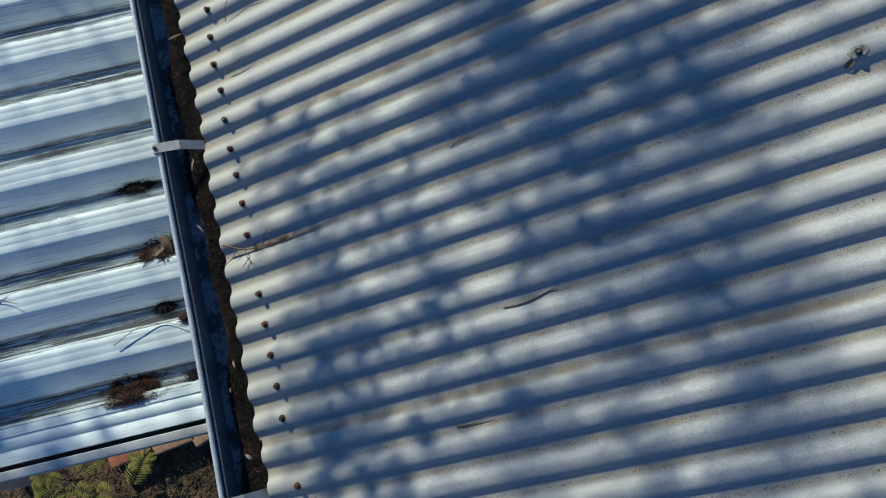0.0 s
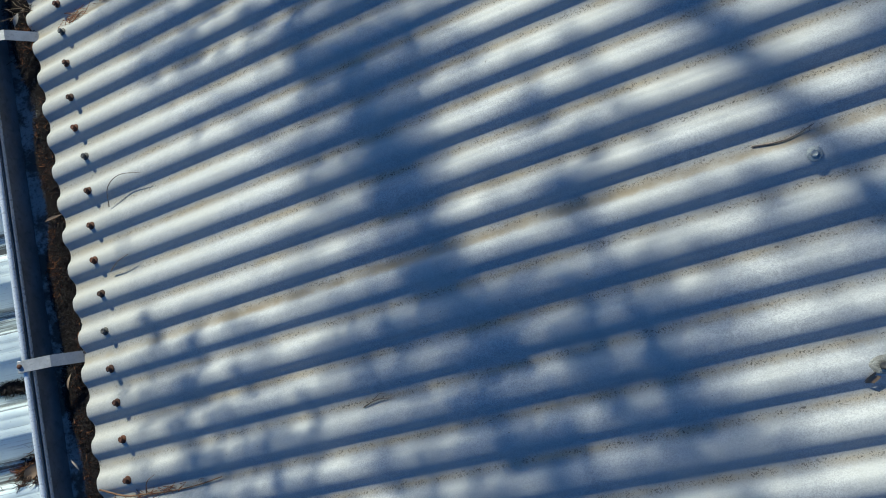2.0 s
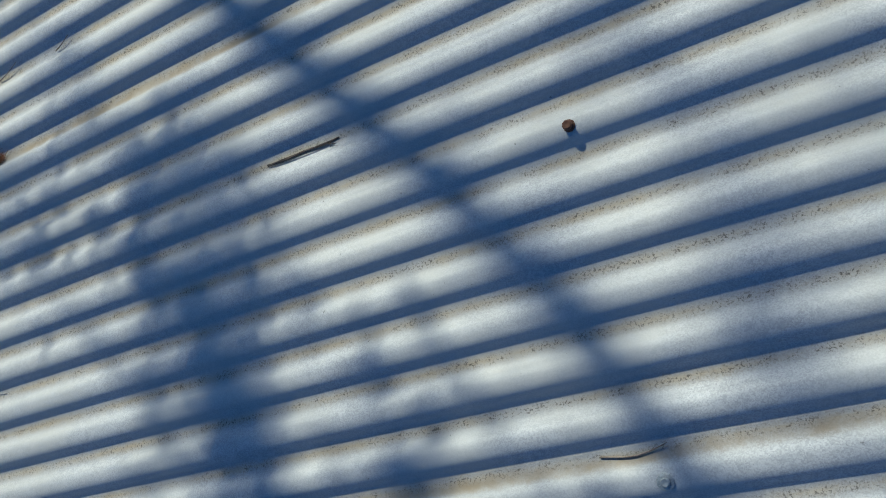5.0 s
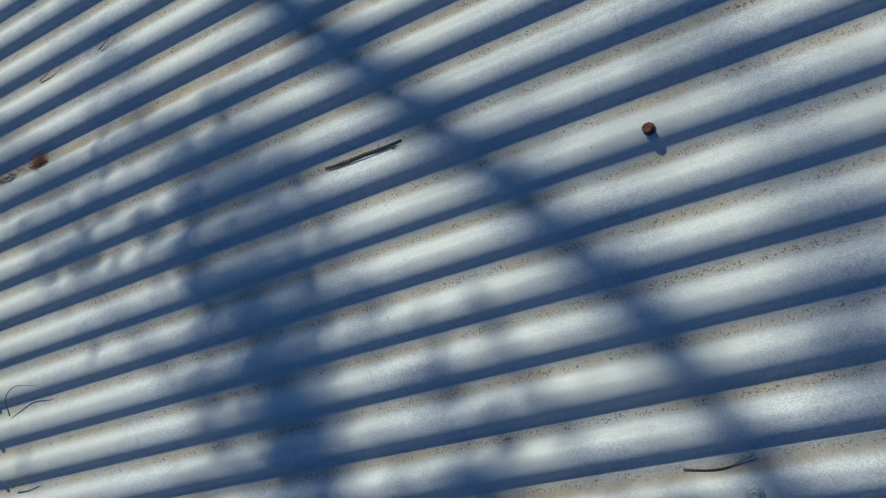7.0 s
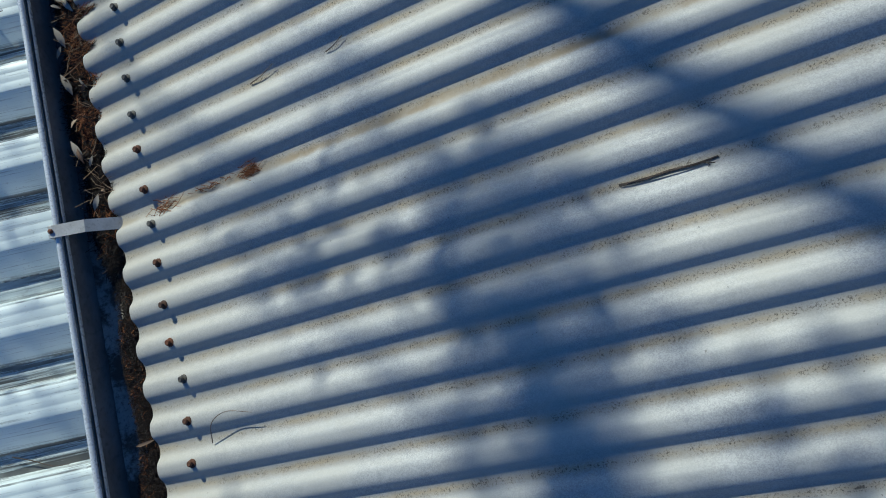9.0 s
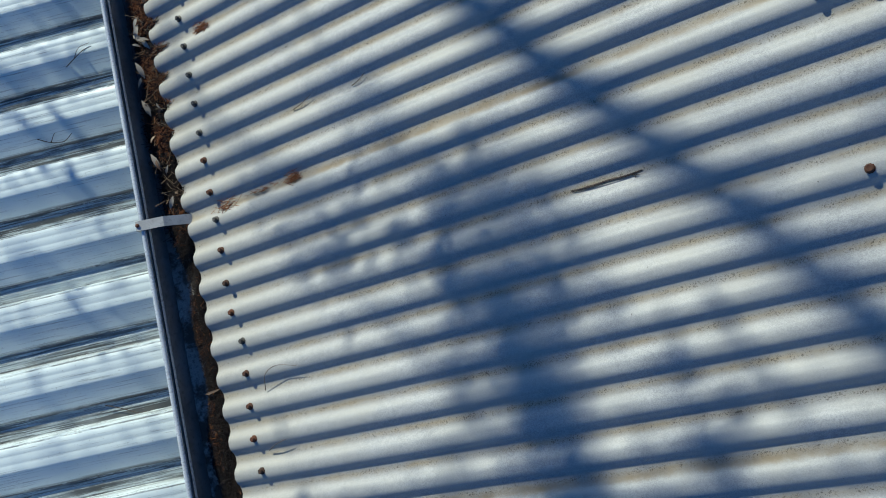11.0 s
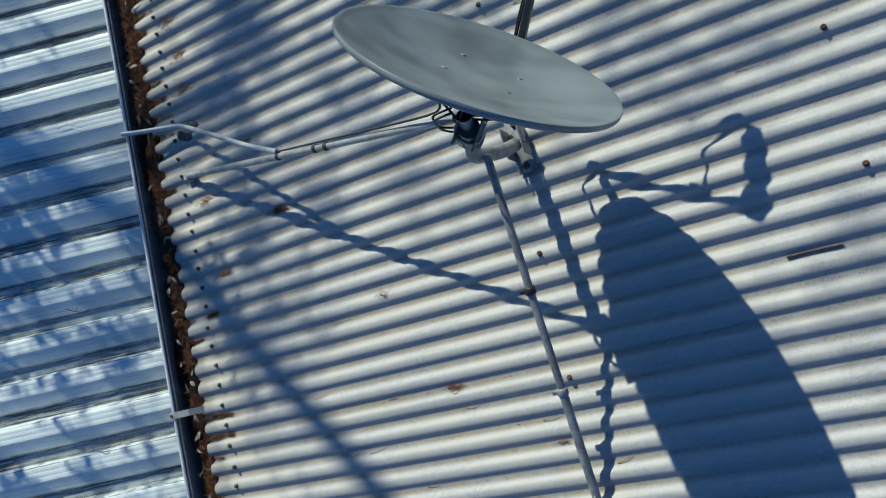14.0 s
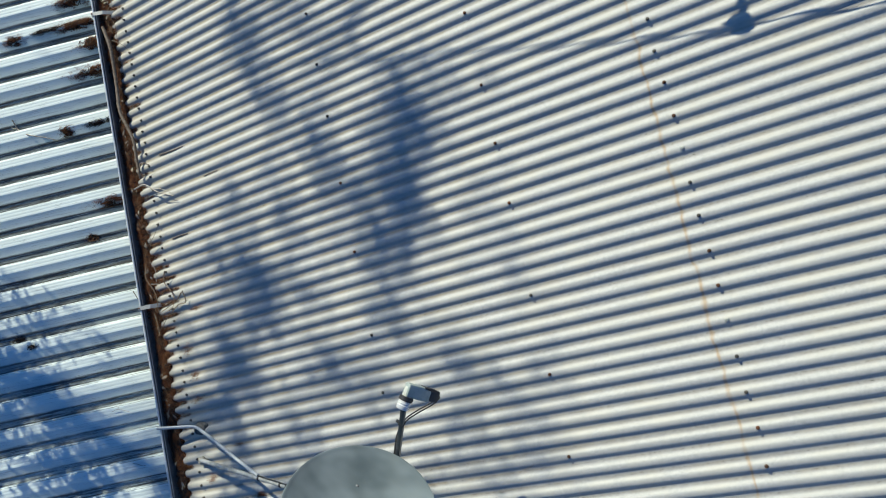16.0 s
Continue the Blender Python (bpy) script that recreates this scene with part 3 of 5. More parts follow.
def needle(out, p, d, length, r, bend, rnd):
    """A thin three-sided bent needle added to a list of meshes."""
    verts, faces = out
    d = Vector(d).normalized()
    side = d.orthogonal().normalized()
    up = d.cross(side)
    s = len(verts)
    n = 2
    for i in range(n + 1):
        t = i / n
        c = Vector(p) + d * (length * (t - 0.5)) + up * (bend * length * (4 * t * (1 - t) - 0.5))
        rr = r * (1 - 0.5 * t)
        for a in (0.0, 2.094, 4.189):
            verts.append(tuple(c + rr * (math.cos(a) * side + math.sin(a) * up)))
    for i in range(n):
        for k in range(3):
            a, b = s + 3 * i + k, s + 3 * i + (k + 1) % 3
            faces.append((a, b, b + 3, a + 3))


def leaf(out, p, d, up, length, width, fold=0.25, curl=0.15):
    """A pointed folded leaf of two halves and some thickness of curl."""
    verts, faces = out
    d, up = Vector(d).normalized(), Vector(up).normalized()
    side = d.cross(up).normalized()
    s = len(verts)
    p = Vector(p)
    for t, w in ((0.0, 0.05), (0.3, 0.9), (0.62, 0.85), (1.0, 0.04)):
        c = p + d * (length * (t - 0.5)) - up * (curl * length * (2 * t - 1) ** 2)
        for k in (-1, 0, 1):
            verts.append(tuple(c + side * (k * w * width / 2) + up * (abs(k) * fold * width * w * 0.5)))
    for i in range(3):
        for k in (0, 1):
            a = s + 3 * i + k
            faces.append((a, a + 1, a + 4, a + 3))


def joined(name, out, material, base, label, category, space, kind="stuff", group=""):
    me = bpy.data.meshes.new(name)
    inv = Vector(base)
    me.from_pydata([tuple(Vector(v) - inv) for v in out[0]], [], out[1])
    me.materials.append(material)
    me.polygons.foreach_set("use_smooth", [True] * len(me.polygons))
    ob = new(name, me)
    ob.matrix_basis = space @ Matrix.Translation(inv)
    return tagged(ob, label, category, group, kind)


def litter_amount(y):
    """How full of brown needles the gutter is along the eave."""
    return 0.35 + 0.65 * min(max((y + 0.1) / 1.0, 0), 1) + 0.25 * min(max((y - 1.9) / 1.0, 0), 1)


rnd = random.Random(11)
brown, dark, leaves, pale, straws = ([], []), ([], []), ([], []), ([], []), ([], [])
for i in range(105000):
    y = rnd.uniform(-1.9, 6.2) if i % 3 else rnd.uniform(-1.3, 2.0)
    if rnd.random() > litter_amount(y) / 1.9 and y > 0.3:
        continue
    full = min(max((y - 0.3) / 0.9, 0), 1)
    deep = min(max((y - 1.9) / 0.8, 0), 1)             # the far stretch is heaped higher
    x = rnd.uniform(-0.120 + 0.012 * math.sin(y * 7) + 0.007 * math.sin(y * 23) - 0.014 * full - 0.010 * deep, -0.052)
    slip = 0.9 * (eave_x(y) - EAVE)
    x += slip
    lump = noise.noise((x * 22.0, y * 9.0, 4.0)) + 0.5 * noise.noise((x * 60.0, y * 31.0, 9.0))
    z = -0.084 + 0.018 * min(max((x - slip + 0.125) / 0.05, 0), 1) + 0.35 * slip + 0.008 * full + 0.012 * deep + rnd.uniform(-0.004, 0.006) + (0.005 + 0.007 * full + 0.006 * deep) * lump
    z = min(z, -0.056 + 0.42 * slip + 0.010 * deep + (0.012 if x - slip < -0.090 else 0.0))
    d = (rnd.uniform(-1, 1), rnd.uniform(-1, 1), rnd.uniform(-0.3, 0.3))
    # fewer brown needles in hollows and at low y: self-shadow put into the colour
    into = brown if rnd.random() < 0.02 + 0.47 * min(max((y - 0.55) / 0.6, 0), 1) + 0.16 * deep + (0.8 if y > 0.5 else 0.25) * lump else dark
    if y < 0.4:
        needle(into, (x, y, z), d, rnd.uniform(0.004, 0.016), rnd.uniform(0.0003, 0.0010), rnd.uniform(-0.25, 0.25), rnd)
    else:
        needle(into, (x, y, z), d, rnd.uniform(0.008, 0.032) * (1.0 if rnd.random() < 0.85 - 0.2 * deep else 1.7), rnd.uniform(0.0004, 0.0011), rnd.uniform(-0.3, 0.3), rnd)
for i in range(520):                                   # pale straws on top
    y = rnd.uniform(0.5, 6.2)
    x = rnd.uniform(-0.118, -0.070) + 0.9 * (eave_x(y) - EAVE)
    needle(straws, (x, y, -0.055 + rnd.uniform(-0.006, 0.004) + 0.010 * min(max((y - 1.9) / 0.8, 0), 1)), (rnd.uniform(-1, 1), rnd.uniform(-1, 1), rnd.uniform(-0.2, 0.25)),
           rnd.uniform(0.018, 0.055), rnd.uniform(0.0005, 0.0011), rnd.uniform(-0.25, 0.25), rnd)
for i in range(170):
    y = rnd.uniform(-1.8, 6.2)
    if rnd.random() > 0.12 + 0.88 * min(max((y - 0.3) / 0.5, 0), 1):
        continue
    wide = rnd.random() < 0.35
    leaf(pale if wide or rnd.random() < 0.4 else leaves, (rnd.uniform(-0.122, -0.080) + 0.9 * (eave_x(y) - EAVE), y, -0.056 + rnd.uniform(-0.004, 0.008)),
         (rnd.uniform(-0.5, 0.5), rnd.uniform(-1, 1), rnd.uniform(-0.25, 0.25)), (rnd.uniform(-0.5, 0.5), rnd.uniform(-0.4, 0.4), 1),
         rnd.uniform(0.028, 0.046) if wide else rnd.uniform(0.015, 0.050), rnd.uniform(0.011, 0.017) if wide else rnd.uniform(0.004, 0.010))
for y in (0.655, 0.80, 0.905):
    leaf(pale, (-0.136, y, -0.052), (-0.35, 1, 0.1), (0.4, 0.1, 1), 0.050, 0.015, 0.3, 0.10)
joined("straw_litter", straws, STRAW, (-0.09, 0, -0.08), "pale dry straws lying on the gutter litter", "leaf litter", IDENT)
joined("pale_leaf_litter", pale, PALELEAF, (-0.09, 0, -0.08), "bleached grey-tan leaves lying in the gutter", "leaf litter", IDENT)
joined("needle_litter", brown, NEEDLE, (-0.09, 0, -0.08), "rust-brown dry needles piled in the gutter", "leaf litter", IDENT)
joined("dark_litter", dark, MULCH, (-0.09, 0, -0.08), "dark rotting needles and twigs in the gutter, partly standing for shade", "leaf litter", IDENT)
joined("leaf_litter", leaves, LEAF, (-0.09, 0, -0.08), "dry pale curled leaves lying in the gutter", "leaf litter", IDENT)

# needle clumps that spill up the valleys at the eave
for j in range(-14, 80):
    r2 = random.Random(500 + j)
    y = (j + 0.5) * P
    strong = j in (17, 16)
    chance = 0.08 if y < 0.55 else 0.22 if y < 1.9 else 0.72
    if not strong and not 41 <= j <= 45 and r2.random() > chance:
        continue
    heaps = [([], []), ([], []), ([], [])]                # brown, dark and straw-coloured
    heaped = 41 <= j <= 45                                # the thickest drifts lie past the conduit
    reach = 0.150 if strong else r2.uniform(0.12, 0.20) if heaped else r2.uniform(0.02, 0.08) if y < 1.9 else r2.uniform(0.05, 0.14)
    sway, phase = r2.uniform(-0.004, 0.004), r2.uniform(0, 6)
    for i in range(560 if strong else 480 if heaped else r2.randint(60, 170) if y < 1.9 else r2.randint(110, 260)):
        t = r2.random() ** (1.1 if strong or heaped else 1.5)
        if noise.noise((t * reach * 55.0, j * 3.1, 2.0)) < -0.22:
            continue
        yy = y + sway * math.sin(phase + 5 * t) + r2.gauss(0, 0.0055 if y < 1.9 else 0.0080) * (1.15 - 0.65 * t)
        pick = r2.random()
        needle(heaps[0 if pick < 0.52 else 1 if pick < 0.80 else 2], (eave_x(y) - 0.010 + reach * t, yy, crest_z(yy) + 0.001 + r2.uniform(0, 0.011 if y < 1.9 else 0.016) * (1 - 0.6 * t)),
               (1, r2.uniform(-0.7, 0.7), r2.uniform(-0.15, 0.25)), r2.uniform(0.009, 0.038), r2.uniform(0.0003, 0.0009), r2.uniform(-0.3, 0.3), r2)
    verts, faces, which = [], [], []
    for m, (v, f) in enumerate(heaps):
        faces += [tuple(q + len(verts) for q in face) for face in f]
        which += [m] * len(f)
        verts += v
    clump = joined("needle_clump", (verts, faces), NEEDLE, (EAVE, y, crest_z(y)), "small drift of brown needles in a roof valley", "leaf litter", W, "stuff", "drifts at the eave")
    clump.data.materials.append(MULCH)
    clump.data.materials.append(STRAW)
    clump.data.polygons.foreach_set("material_index", which)


# ---------------------------------------------------------------- patio roof beside the gutter (world's frame)
PZ = -0.227                        # height of its pans by the gutter
PX0, PX1 = -2.0, -0.120
PATIO_END = -0.940
HIGH = 0.046
patio = thing("patio_roof", Matrix.Translation((0, 0, PZ)), "low white ribbed metal patio roof with black grime", "roof", kind="structure")
# one rib along the eave: drop to the pan, flat pan with a flute, rise, grooved flat top
RIBSHAPE = [(0.0, HIGH - 0.002), (0.025, HIGH - 0.003), (0.095, 0.0), (0.185, 0.0), (0.205, 0.0022), (0.245, 0.0022), (0.265, 0.0), (0.345, 0.0), (0.645, HIGH - 0.001), (0.67, HIGH),
            (0.745, HIGH), (0.758, HIGH - 0.0005), (0.772, HIGH - 0.0005), (0.785, HIGH), (0.865, HIGH), (0.878, HIGH - 0.0005), (0.892, HIGH - 0.0005), (0.905, HIGH), (0.99, HIGH)]


def rib_y(n):
    """Where rib n begins along the eave; the sheets are not laid quite evenly."""
    marks = ((-4, -0.845), (0, -0.153), (4, 0.589), (11, 1.824), (14, 2.347), (40, 6.897))
    for (a, ya), (b, yb) in zip(marks, marks[1:]):
        if n <= b:
            return ya + (yb - ya) * (n - a) / (b - a)


def patio_sheet(k, ribs, before=0.0):
    """A ribbed sheet, a few ribs wide, with a lap edge; it is built about its own first rib."""
    verts, faces, line = [], [], []
    if before:
        line = [(-0.0935, HIGH - 0.014), (-0.0925, HIGH), (-0.062, HIGH), (-0.060, HIGH - 0.002), (-0.056, HIGH - 0.002), (-0.054, HIGH), (-0.030, HIGH), (-0.028, HIGH - 0.002), (-0.024, HIGH - 0.002), (-0.022, HIGH)]
    for r in range(ribs):
        line += [((r + s) * RIB, h) for s, h in RIBSHAPE]
    line += [((ribs + s) * RIB, h + 0.0012) for s, h in RIBSHAPE[:3]]
    n, rows = len(line), 10
    for low in (0.0, -0.0009):
        for i in range(rows + 1):
            x = PX1 + (PX0 - PX1) * i / rows
            fall = -0.020 * (PX1 - x) + 0.0015 * noise.noise((x * 1.5, k * 1.0, 0))
            for y, h in line:
                verts.append((x, y, PZ + h + low + fall))
    off = n * (rows + 1)
    for i in range(rows):
        for j in range(n - 1):
            q = i * n + j
            faces += [(q, q + 1, q + n + 1, q + n), (off + q, off + q + n, off + q + n + 1, off + q + 1)]
    for j in range(n - 1):
        faces += [(j, off + j, off + j + 1, j + 1)]
        q = rows * n + j
        faces += [(q, q + 1, off + q + 1, off + q)]
    for i in range(rows):
        a, b = i * n, (i + 1) * n
        faces += [(a, b, off + b, off + a), (a + n - 1, off + a + n - 1, off + b + n - 1, b + n - 1)]
    bm = bmesh.new()
    vs = [bm.verts.new(v) for v in verts]
    for f in faces:
        bm.faces.new([vs[i] for i in f])
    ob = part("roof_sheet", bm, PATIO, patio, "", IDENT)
    y0, y1 = rib_y(k), rib_y(k + ribs)
    ob.matrix_basis = Matrix.Translation((0, y0, 0)) @ Matrix.Diagonal((1, (y1 - y0) / (ribs * RIB), 1, 1))


for k in range(-4, 36, 4):
    patio_sheet(k, 4, 1.0 if k == -4 else 0.0)
# pale rail along the open end, with a dark gap beside it, and the frame below
bm = bmesh.new()
block(bm, (PX0, PATIO_END - 0.034, PZ - 0.03), (PX1 - 0.055, PATIO_END - 0.010, PZ + HIGH), 0.002)
part("end_rail", bm, FASCIA, patio, "pale painted end rail", IDENT)
bm = bmesh.new()
block(bm, (PX0, PATIO_END - 0.008, PZ - 0.16), (PX1 - 0.05, PATIO_END + 0.06, PZ - 0.03), 0.003)
part("beam", bm, ARM, patio, "", IDENT)
for y in (PATIO_END + 0.01, 6.2):
    bm = bmesh.new()
    block(bm, (PX0 + 0.05, y, GROUND), (PX0 + 0.14, y + 0.09, PZ - 0.16), 0.004)
    part("post", bm, FASCIA, patio, "", IDENT)
bm = bmesh.new()
block(bm, (PX0 + 0.03, PATIO_END + 0.07, PZ - 0.30), (PX0 + 0.08, 6.5, PZ - 0.16), 0.004)
part("beam", bm, FASCIA, patio, "", IDENT)

# ---------------------------------------------------------------- house under the roof, ground
bm = bmesh.new()
block(bm, (-0.028, G0, -0.20), (-0.008, G1, -0.070), 0.002)
whole("fascia", bm, FASCIA, (-0.02, 0, -0.2), "painted timber fascia board behind the gutter", "fascia", kind="structure", space=IDENT)
bm = bmesh.new()
block(bm, (0.35, -1.70, GROUND), (0.46, 6.55, 0.10), 0.0)
whole("wall_west", bm, RENDERED, (0.4, 2, GROUND), "pale rendered house wall", "wall", kind="structure", space=IDENT)
slope = math.tan(radians(PITCH))
for name, y in (("wall_south", -1.70), ("wall_north", 6.44)):
    bm = bmesh.new()
    extrude(bm, [(0.462, GROUND), (6.35, GROUND), (6.35, 6.35 * slope - 0.10), (0.462, 0.462 * slope - 0.10)], y, y + 0.11)
    whole(name, bm, RENDERED, (3.4, y, GROUND), "pale rendered gable wall of the house", "wall", kind="structure", space=IDENT, smooth=False)
bm = bmesh.new()
block(bm, (6.352, -1.70, GROUND), (6.46, 6.55, 6.35 * slope - 0.10), 0.0)
whole("wall_east", bm, RENDERED, (6.4, 2, GROUND), "pale rendered house wall", "wall", kind="structure", space=IDENT)
bm = bmesh.new()
nG = 60
gv = []
for i in range(nG + 1):
    row = []
    for j in range(nG + 1):
        a, b = (i / nG - 0.5) * 2, (j / nG - 0.5) * 2
        x, y = 5 * a + 395 * a ** 5, 5 * b + 395 * b ** 5
        row.append(bm.verts.new((x - 1.2, y - 0.8, GROUND + 0.02 * noise.noise((x * 1.3, y * 1.3, 0)))))
    gv.append(row)
for i in range(nG):
    for j in range(nG):
        bm.faces.new((gv[i][j], gv[i + 1][j], gv[i + 1][j + 1], gv[i][j + 1]))
whole("ground", bm, SOIL, (0, 0, GROUND), "bare brown garden soil with fallen litter", "ground", kind="structure", space=IDENT)


# ---------------------------------------------------------------- satellite dish on its mast
DC = Vector((1.590, 1.986, 0.673))            # middle of the rim
DN = Vector((0.669, 0.689, 0.28)).normalized() # way it faces
side = Vector((0, 0, 1)).cross(DN).normalized()
over = DN.cross(side)
roll = 0.377
ax = math.cos(roll) * side + math.sin(roll) * over
ay = -math.sin(roll) * side + math.cos(roll) * over
DM = Matrix((ax, ay, DN)).transposed().to_4x4()
DM.translation = DC
RA, RB, DEPTH = 0.334, 0.406, 0.062
FOOT = Vector((1.395, 1.945, CREST))          # where the mast's foot plate sits

dish = thing("satellite_dish", W @ Matrix.Translation(FOOT), "grey oval satellite dish on a bent steel mast", "satellite dish")


def dish_point(r, a, back=0.0):
    """A point of the bowl: r from the middle (0) to the rim (1), a round it."""
    return DM @ Vector((RA * r * math.cos(a), RB * r * math.sin(a), DEPTH * (r * r - 1.0) - back))


bm = bmesh.new()
rings, seg = [], 64
profile = [(r / 16, 0.0) for r in range(1, 15)] + [(0.90, 0.0002), (0.93, 0.0006), (0.955, 0.0008), (0.975, 0.0002), (0.990, -0.0004)] + [(1.004, 0.001), (1.010, 0.006), (1.008, 0.013), (0.998, 0.015), (0.985, 0.006)] + [(r / 16, 0.004) for r in range(15, 0, -1)]
for r, back in profile:
    rings.append([bm.verts.new(dish_point(r, 2 * math.pi * k / seg, back)) for k in range(seg)])
for a, b in zip(rings, rings[1:]):
    for k in range(seg):
        bm.faces.new((a[k], a[(k + 1) % seg], b[(k + 1) % seg], b[k]))
bm.faces.new(rings[0][::-1])
bm.faces.new(rings[-1])
bmesh.ops.recalc_face_normals(bm, faces=bm.faces)
reflector = part("reflector", bm, DISH, dish, "grey painted oval reflector, streaked with grime")
for q in ((1.486, 2.006, 0.662), (1.489, 2.072, 0.530), (1.611, 1.979, 0.493), (1.607, 1.911, 0.609)):
    l = DM.inverted() @ Vector(q)
    r = math.hypot(l.x / RA, l.y / RB)
    a = math.atan2(l.y / RB, l.x / RA)
    bm = bmesh.new()
    lathe(bm, [(0.0075, -0.001), (0.007, 0.0012), (0.004, 0.0022)], Matrix.Translation(dish_point(r, a)) @ facing(DN), 10)
    part("bolt", bm, STEEL, reflector)

# mast: foot plate, a bent tube that lies out from it and then rises
up = Vector((math.sin(radians(PITCH)), 0, math.cos(radians(PITCH))))   # plumb
ELBOW = Vector((1.384, 1.866, 0.335))
MASTTOP = Vector((1.442, 1.934, 0.500))
bm = bmesh.new()
tube(bm, smooth_path([FOOT + Vector((0, 0, 0.045)), FOOT.lerp(ELBOW, 0.45) + Vector((0.004, 0, 0)), FOOT.lerp(ELBOW, 0.86), ELBOW + Vector((0.002, 0.002, 0.018)),
                      ELBOW.lerp(MASTTOP, 0.3) + Vector((0, 0, 0.008)), MASTTOP], 6), 0.0215, 16, False)
tube(bm, [MASTTOP - up * 0.06, MASTTOP], 0.0185, 16, False)
part("mast", bm, STEEL, dish, "bent grey steel mast tube, open at the top")
bm = bmesh.new()
pm = Matrix.Translation(FOOT) @ pose(0, 0, 0, 0, 0, 4)
block(bm, (-0.030, -0.085, 0.000), (0.030, 0.095, 0.004), 0.001, pm)
block(bm, (-0.030, -0.040, 0.004), (-0.026, 0.060, 0.070), 0.001, pm)
block(bm, (0.026, -0.040, 0.004), (0.030, 0.060, 0.070), 0.001, pm)
plate = part("foot_plate", bm, STEEL, dish, "zinc foot plate with a rusty bolt")
for y in (-0.065, 0.075):
    bm = bmesh.new()
    lathe(bm, [(0.011, 0.004), (0.011, 0.006), (0.0075, 0.0065), (0.0075, 0.013), (0.005, 0.014)], pm @ Matrix.Translation((0, y, 0)), 6)
    part("bolt", bm, RUST, plate)
bm = bmesh.new()
tube(bm, [pm @ Vector((-0.036, 0, 0.05)), pm @ Vector((0.036, 0, 0.05))], 0.005, 8)
part("bolt", bm, STEEL, plate)

# bracket that clamps the reflector to the mast
back = dish_point(0.18, -1.4, 0.01)
bm = bmesh.new()
grip = MASTTOP.lerp(ELBOW, 0.4)
for s in (-0.028, 0.028):
    m = Matrix.Translation(grip) @ facing(DN, up) @ Matrix.Translation((s, 0, 0))
    block(bm, (-0.002, -0.045, -0.03), (0.002, 0.055, (back - grip).dot(DN) + 0.004), 0.0008, m)
lathe(bm, [(0.029, -0.045), (0.029, 0.045)], Matrix.Translation(grip) @ facing(up, DN), 18)
bracket = part("clamp_bracket", bm, ARM, dish, "dark steel clamp bracket")
bm = bmesh.new()
block(bm, (-0.085, -0.075, -0.004), (0.085, 0.075, 0.002), 0.002, Matrix.Translation(dish_point(0.12, -1.2, 0.012)) @ facing(DN, up))
part("backing_plate", bm, ARM, bracket)
for s in (-0.025, 0.025):
    bm = bmesh.new()
    a = grip + up * s
    tube(bm, smooth_path([a + (facing(DN, up) @ Vector((x, 0, z))) for x, z in ((-0.034, 0.03), (-0.034, -0.02), (0, -0.036), (0.034, -0.02), (0.034, 0.03))], 4), 0.004, 8)
    part("u_bolt", bm, STEEL, bracket)

# feed arm, receiver head and its cables
ARM0, ARM1 = Vector((1.569, 2.171, 0.258)), Vector((1.808, 2.362, 0.533))
bm = bmesh.new()
lowrim = dish_point(0.55, -1.9, 0.03)
m = facing(ARM1 - ARM0, DN)
for a, b in ((lowrim, ARM0 + Vector((-0.03, -0.03, -0.025))), (ARM0 + Vector((-0.03, -0.03, -0.025)), ARM1)):
    d = (b - a).length
    block(bm, (-0.0105, -0.0105, -0.005), (0.0105, 0.0105, d), 0.003, Matrix.Translation(a) @ facing(b - a, DN))
arm = part("feed_arm", bm, ARM, dish, "dark square steel feed arm")
clampat = ARM0.lerp(ARM1, 0.66)
bm = bmesh.new()
block(bm, (-0.0135, -0.0135, -0.006), (0.0135, 0.0135, 0.006), 0.002, Matrix.Translation(clampat) @ m)
block(bm, (-0.030, -0.006, -0.005), (-0.014, 0.006, 0.005), 0.001, Matrix.Translation(clampat) @ m)
part("cable_tie", bm, BLACK, arm)
aim = (dish_point(0.0, 0.0) - ARM1).normalized()              # the head looks back at the bowl
HEAD = Vector((1.826, 2.380, 0.556))
hm = Matrix.Translation(HEAD) @ facing(aim, (0, 0, 1))
bm = bmesh.new()
lathe(bm, [(0.020, -0.020), (0.028, -0.017), (0.029, -0.006), (0.0265, -0.004), (0.0265, 0.000), (0.029, 0.002), (0.0285, 0.012), (0.025, 0.019), (0.010, 0.022)], hm, 24)
horn = part("feed_horn", bm, WHITE, dish, "white round feed horn cap")
bm = bmesh.new()
lathe(bm, [(0.024, -0.040), (0.0315, -0.038), (0.0315, -0.022), (0.024, -0.019)], hm, 24)
part("collar", bm, BLACK, horn, "black collar")
bm = bmesh.new()
lathe(bm, [(0.016, -0.082), (0.022, -0.080), (0.022, -0.040), (0.019, -0.036)], hm, 20)
part("neck", bm, CREAM, horn, "cream plastic neck")
bm = bmesh.new()
CONN = Vector((1.916, 2.380, 0.410))
tail = HEAD - aim * 0.070
bd = (CONN - tail)
bmx = Matrix.Translation(tail) @ facing(bd, aim)
block(bm, (-0.022, -0.028, -0.019), (0.022, 0.032, bd.length * 0.66), 0.006, bmx)
receiver = part("receiver", bm, GREYGREEN, dish, "grey-green plastic receiver body")
bm = bmesh.new()
block(bm, (-0.018, -0.026, bd.length * 0.62), (0.018, 0.026, bd.length * 0.98), 0.004, bmx)
block(bm, (-0.022, -0.030, bd.length * 0.40), (0.022, -0.016, bd.length * 0.80), 0.003, bmx)
part("connector", bm, BLACK, receiver, "dark grey connector cover")
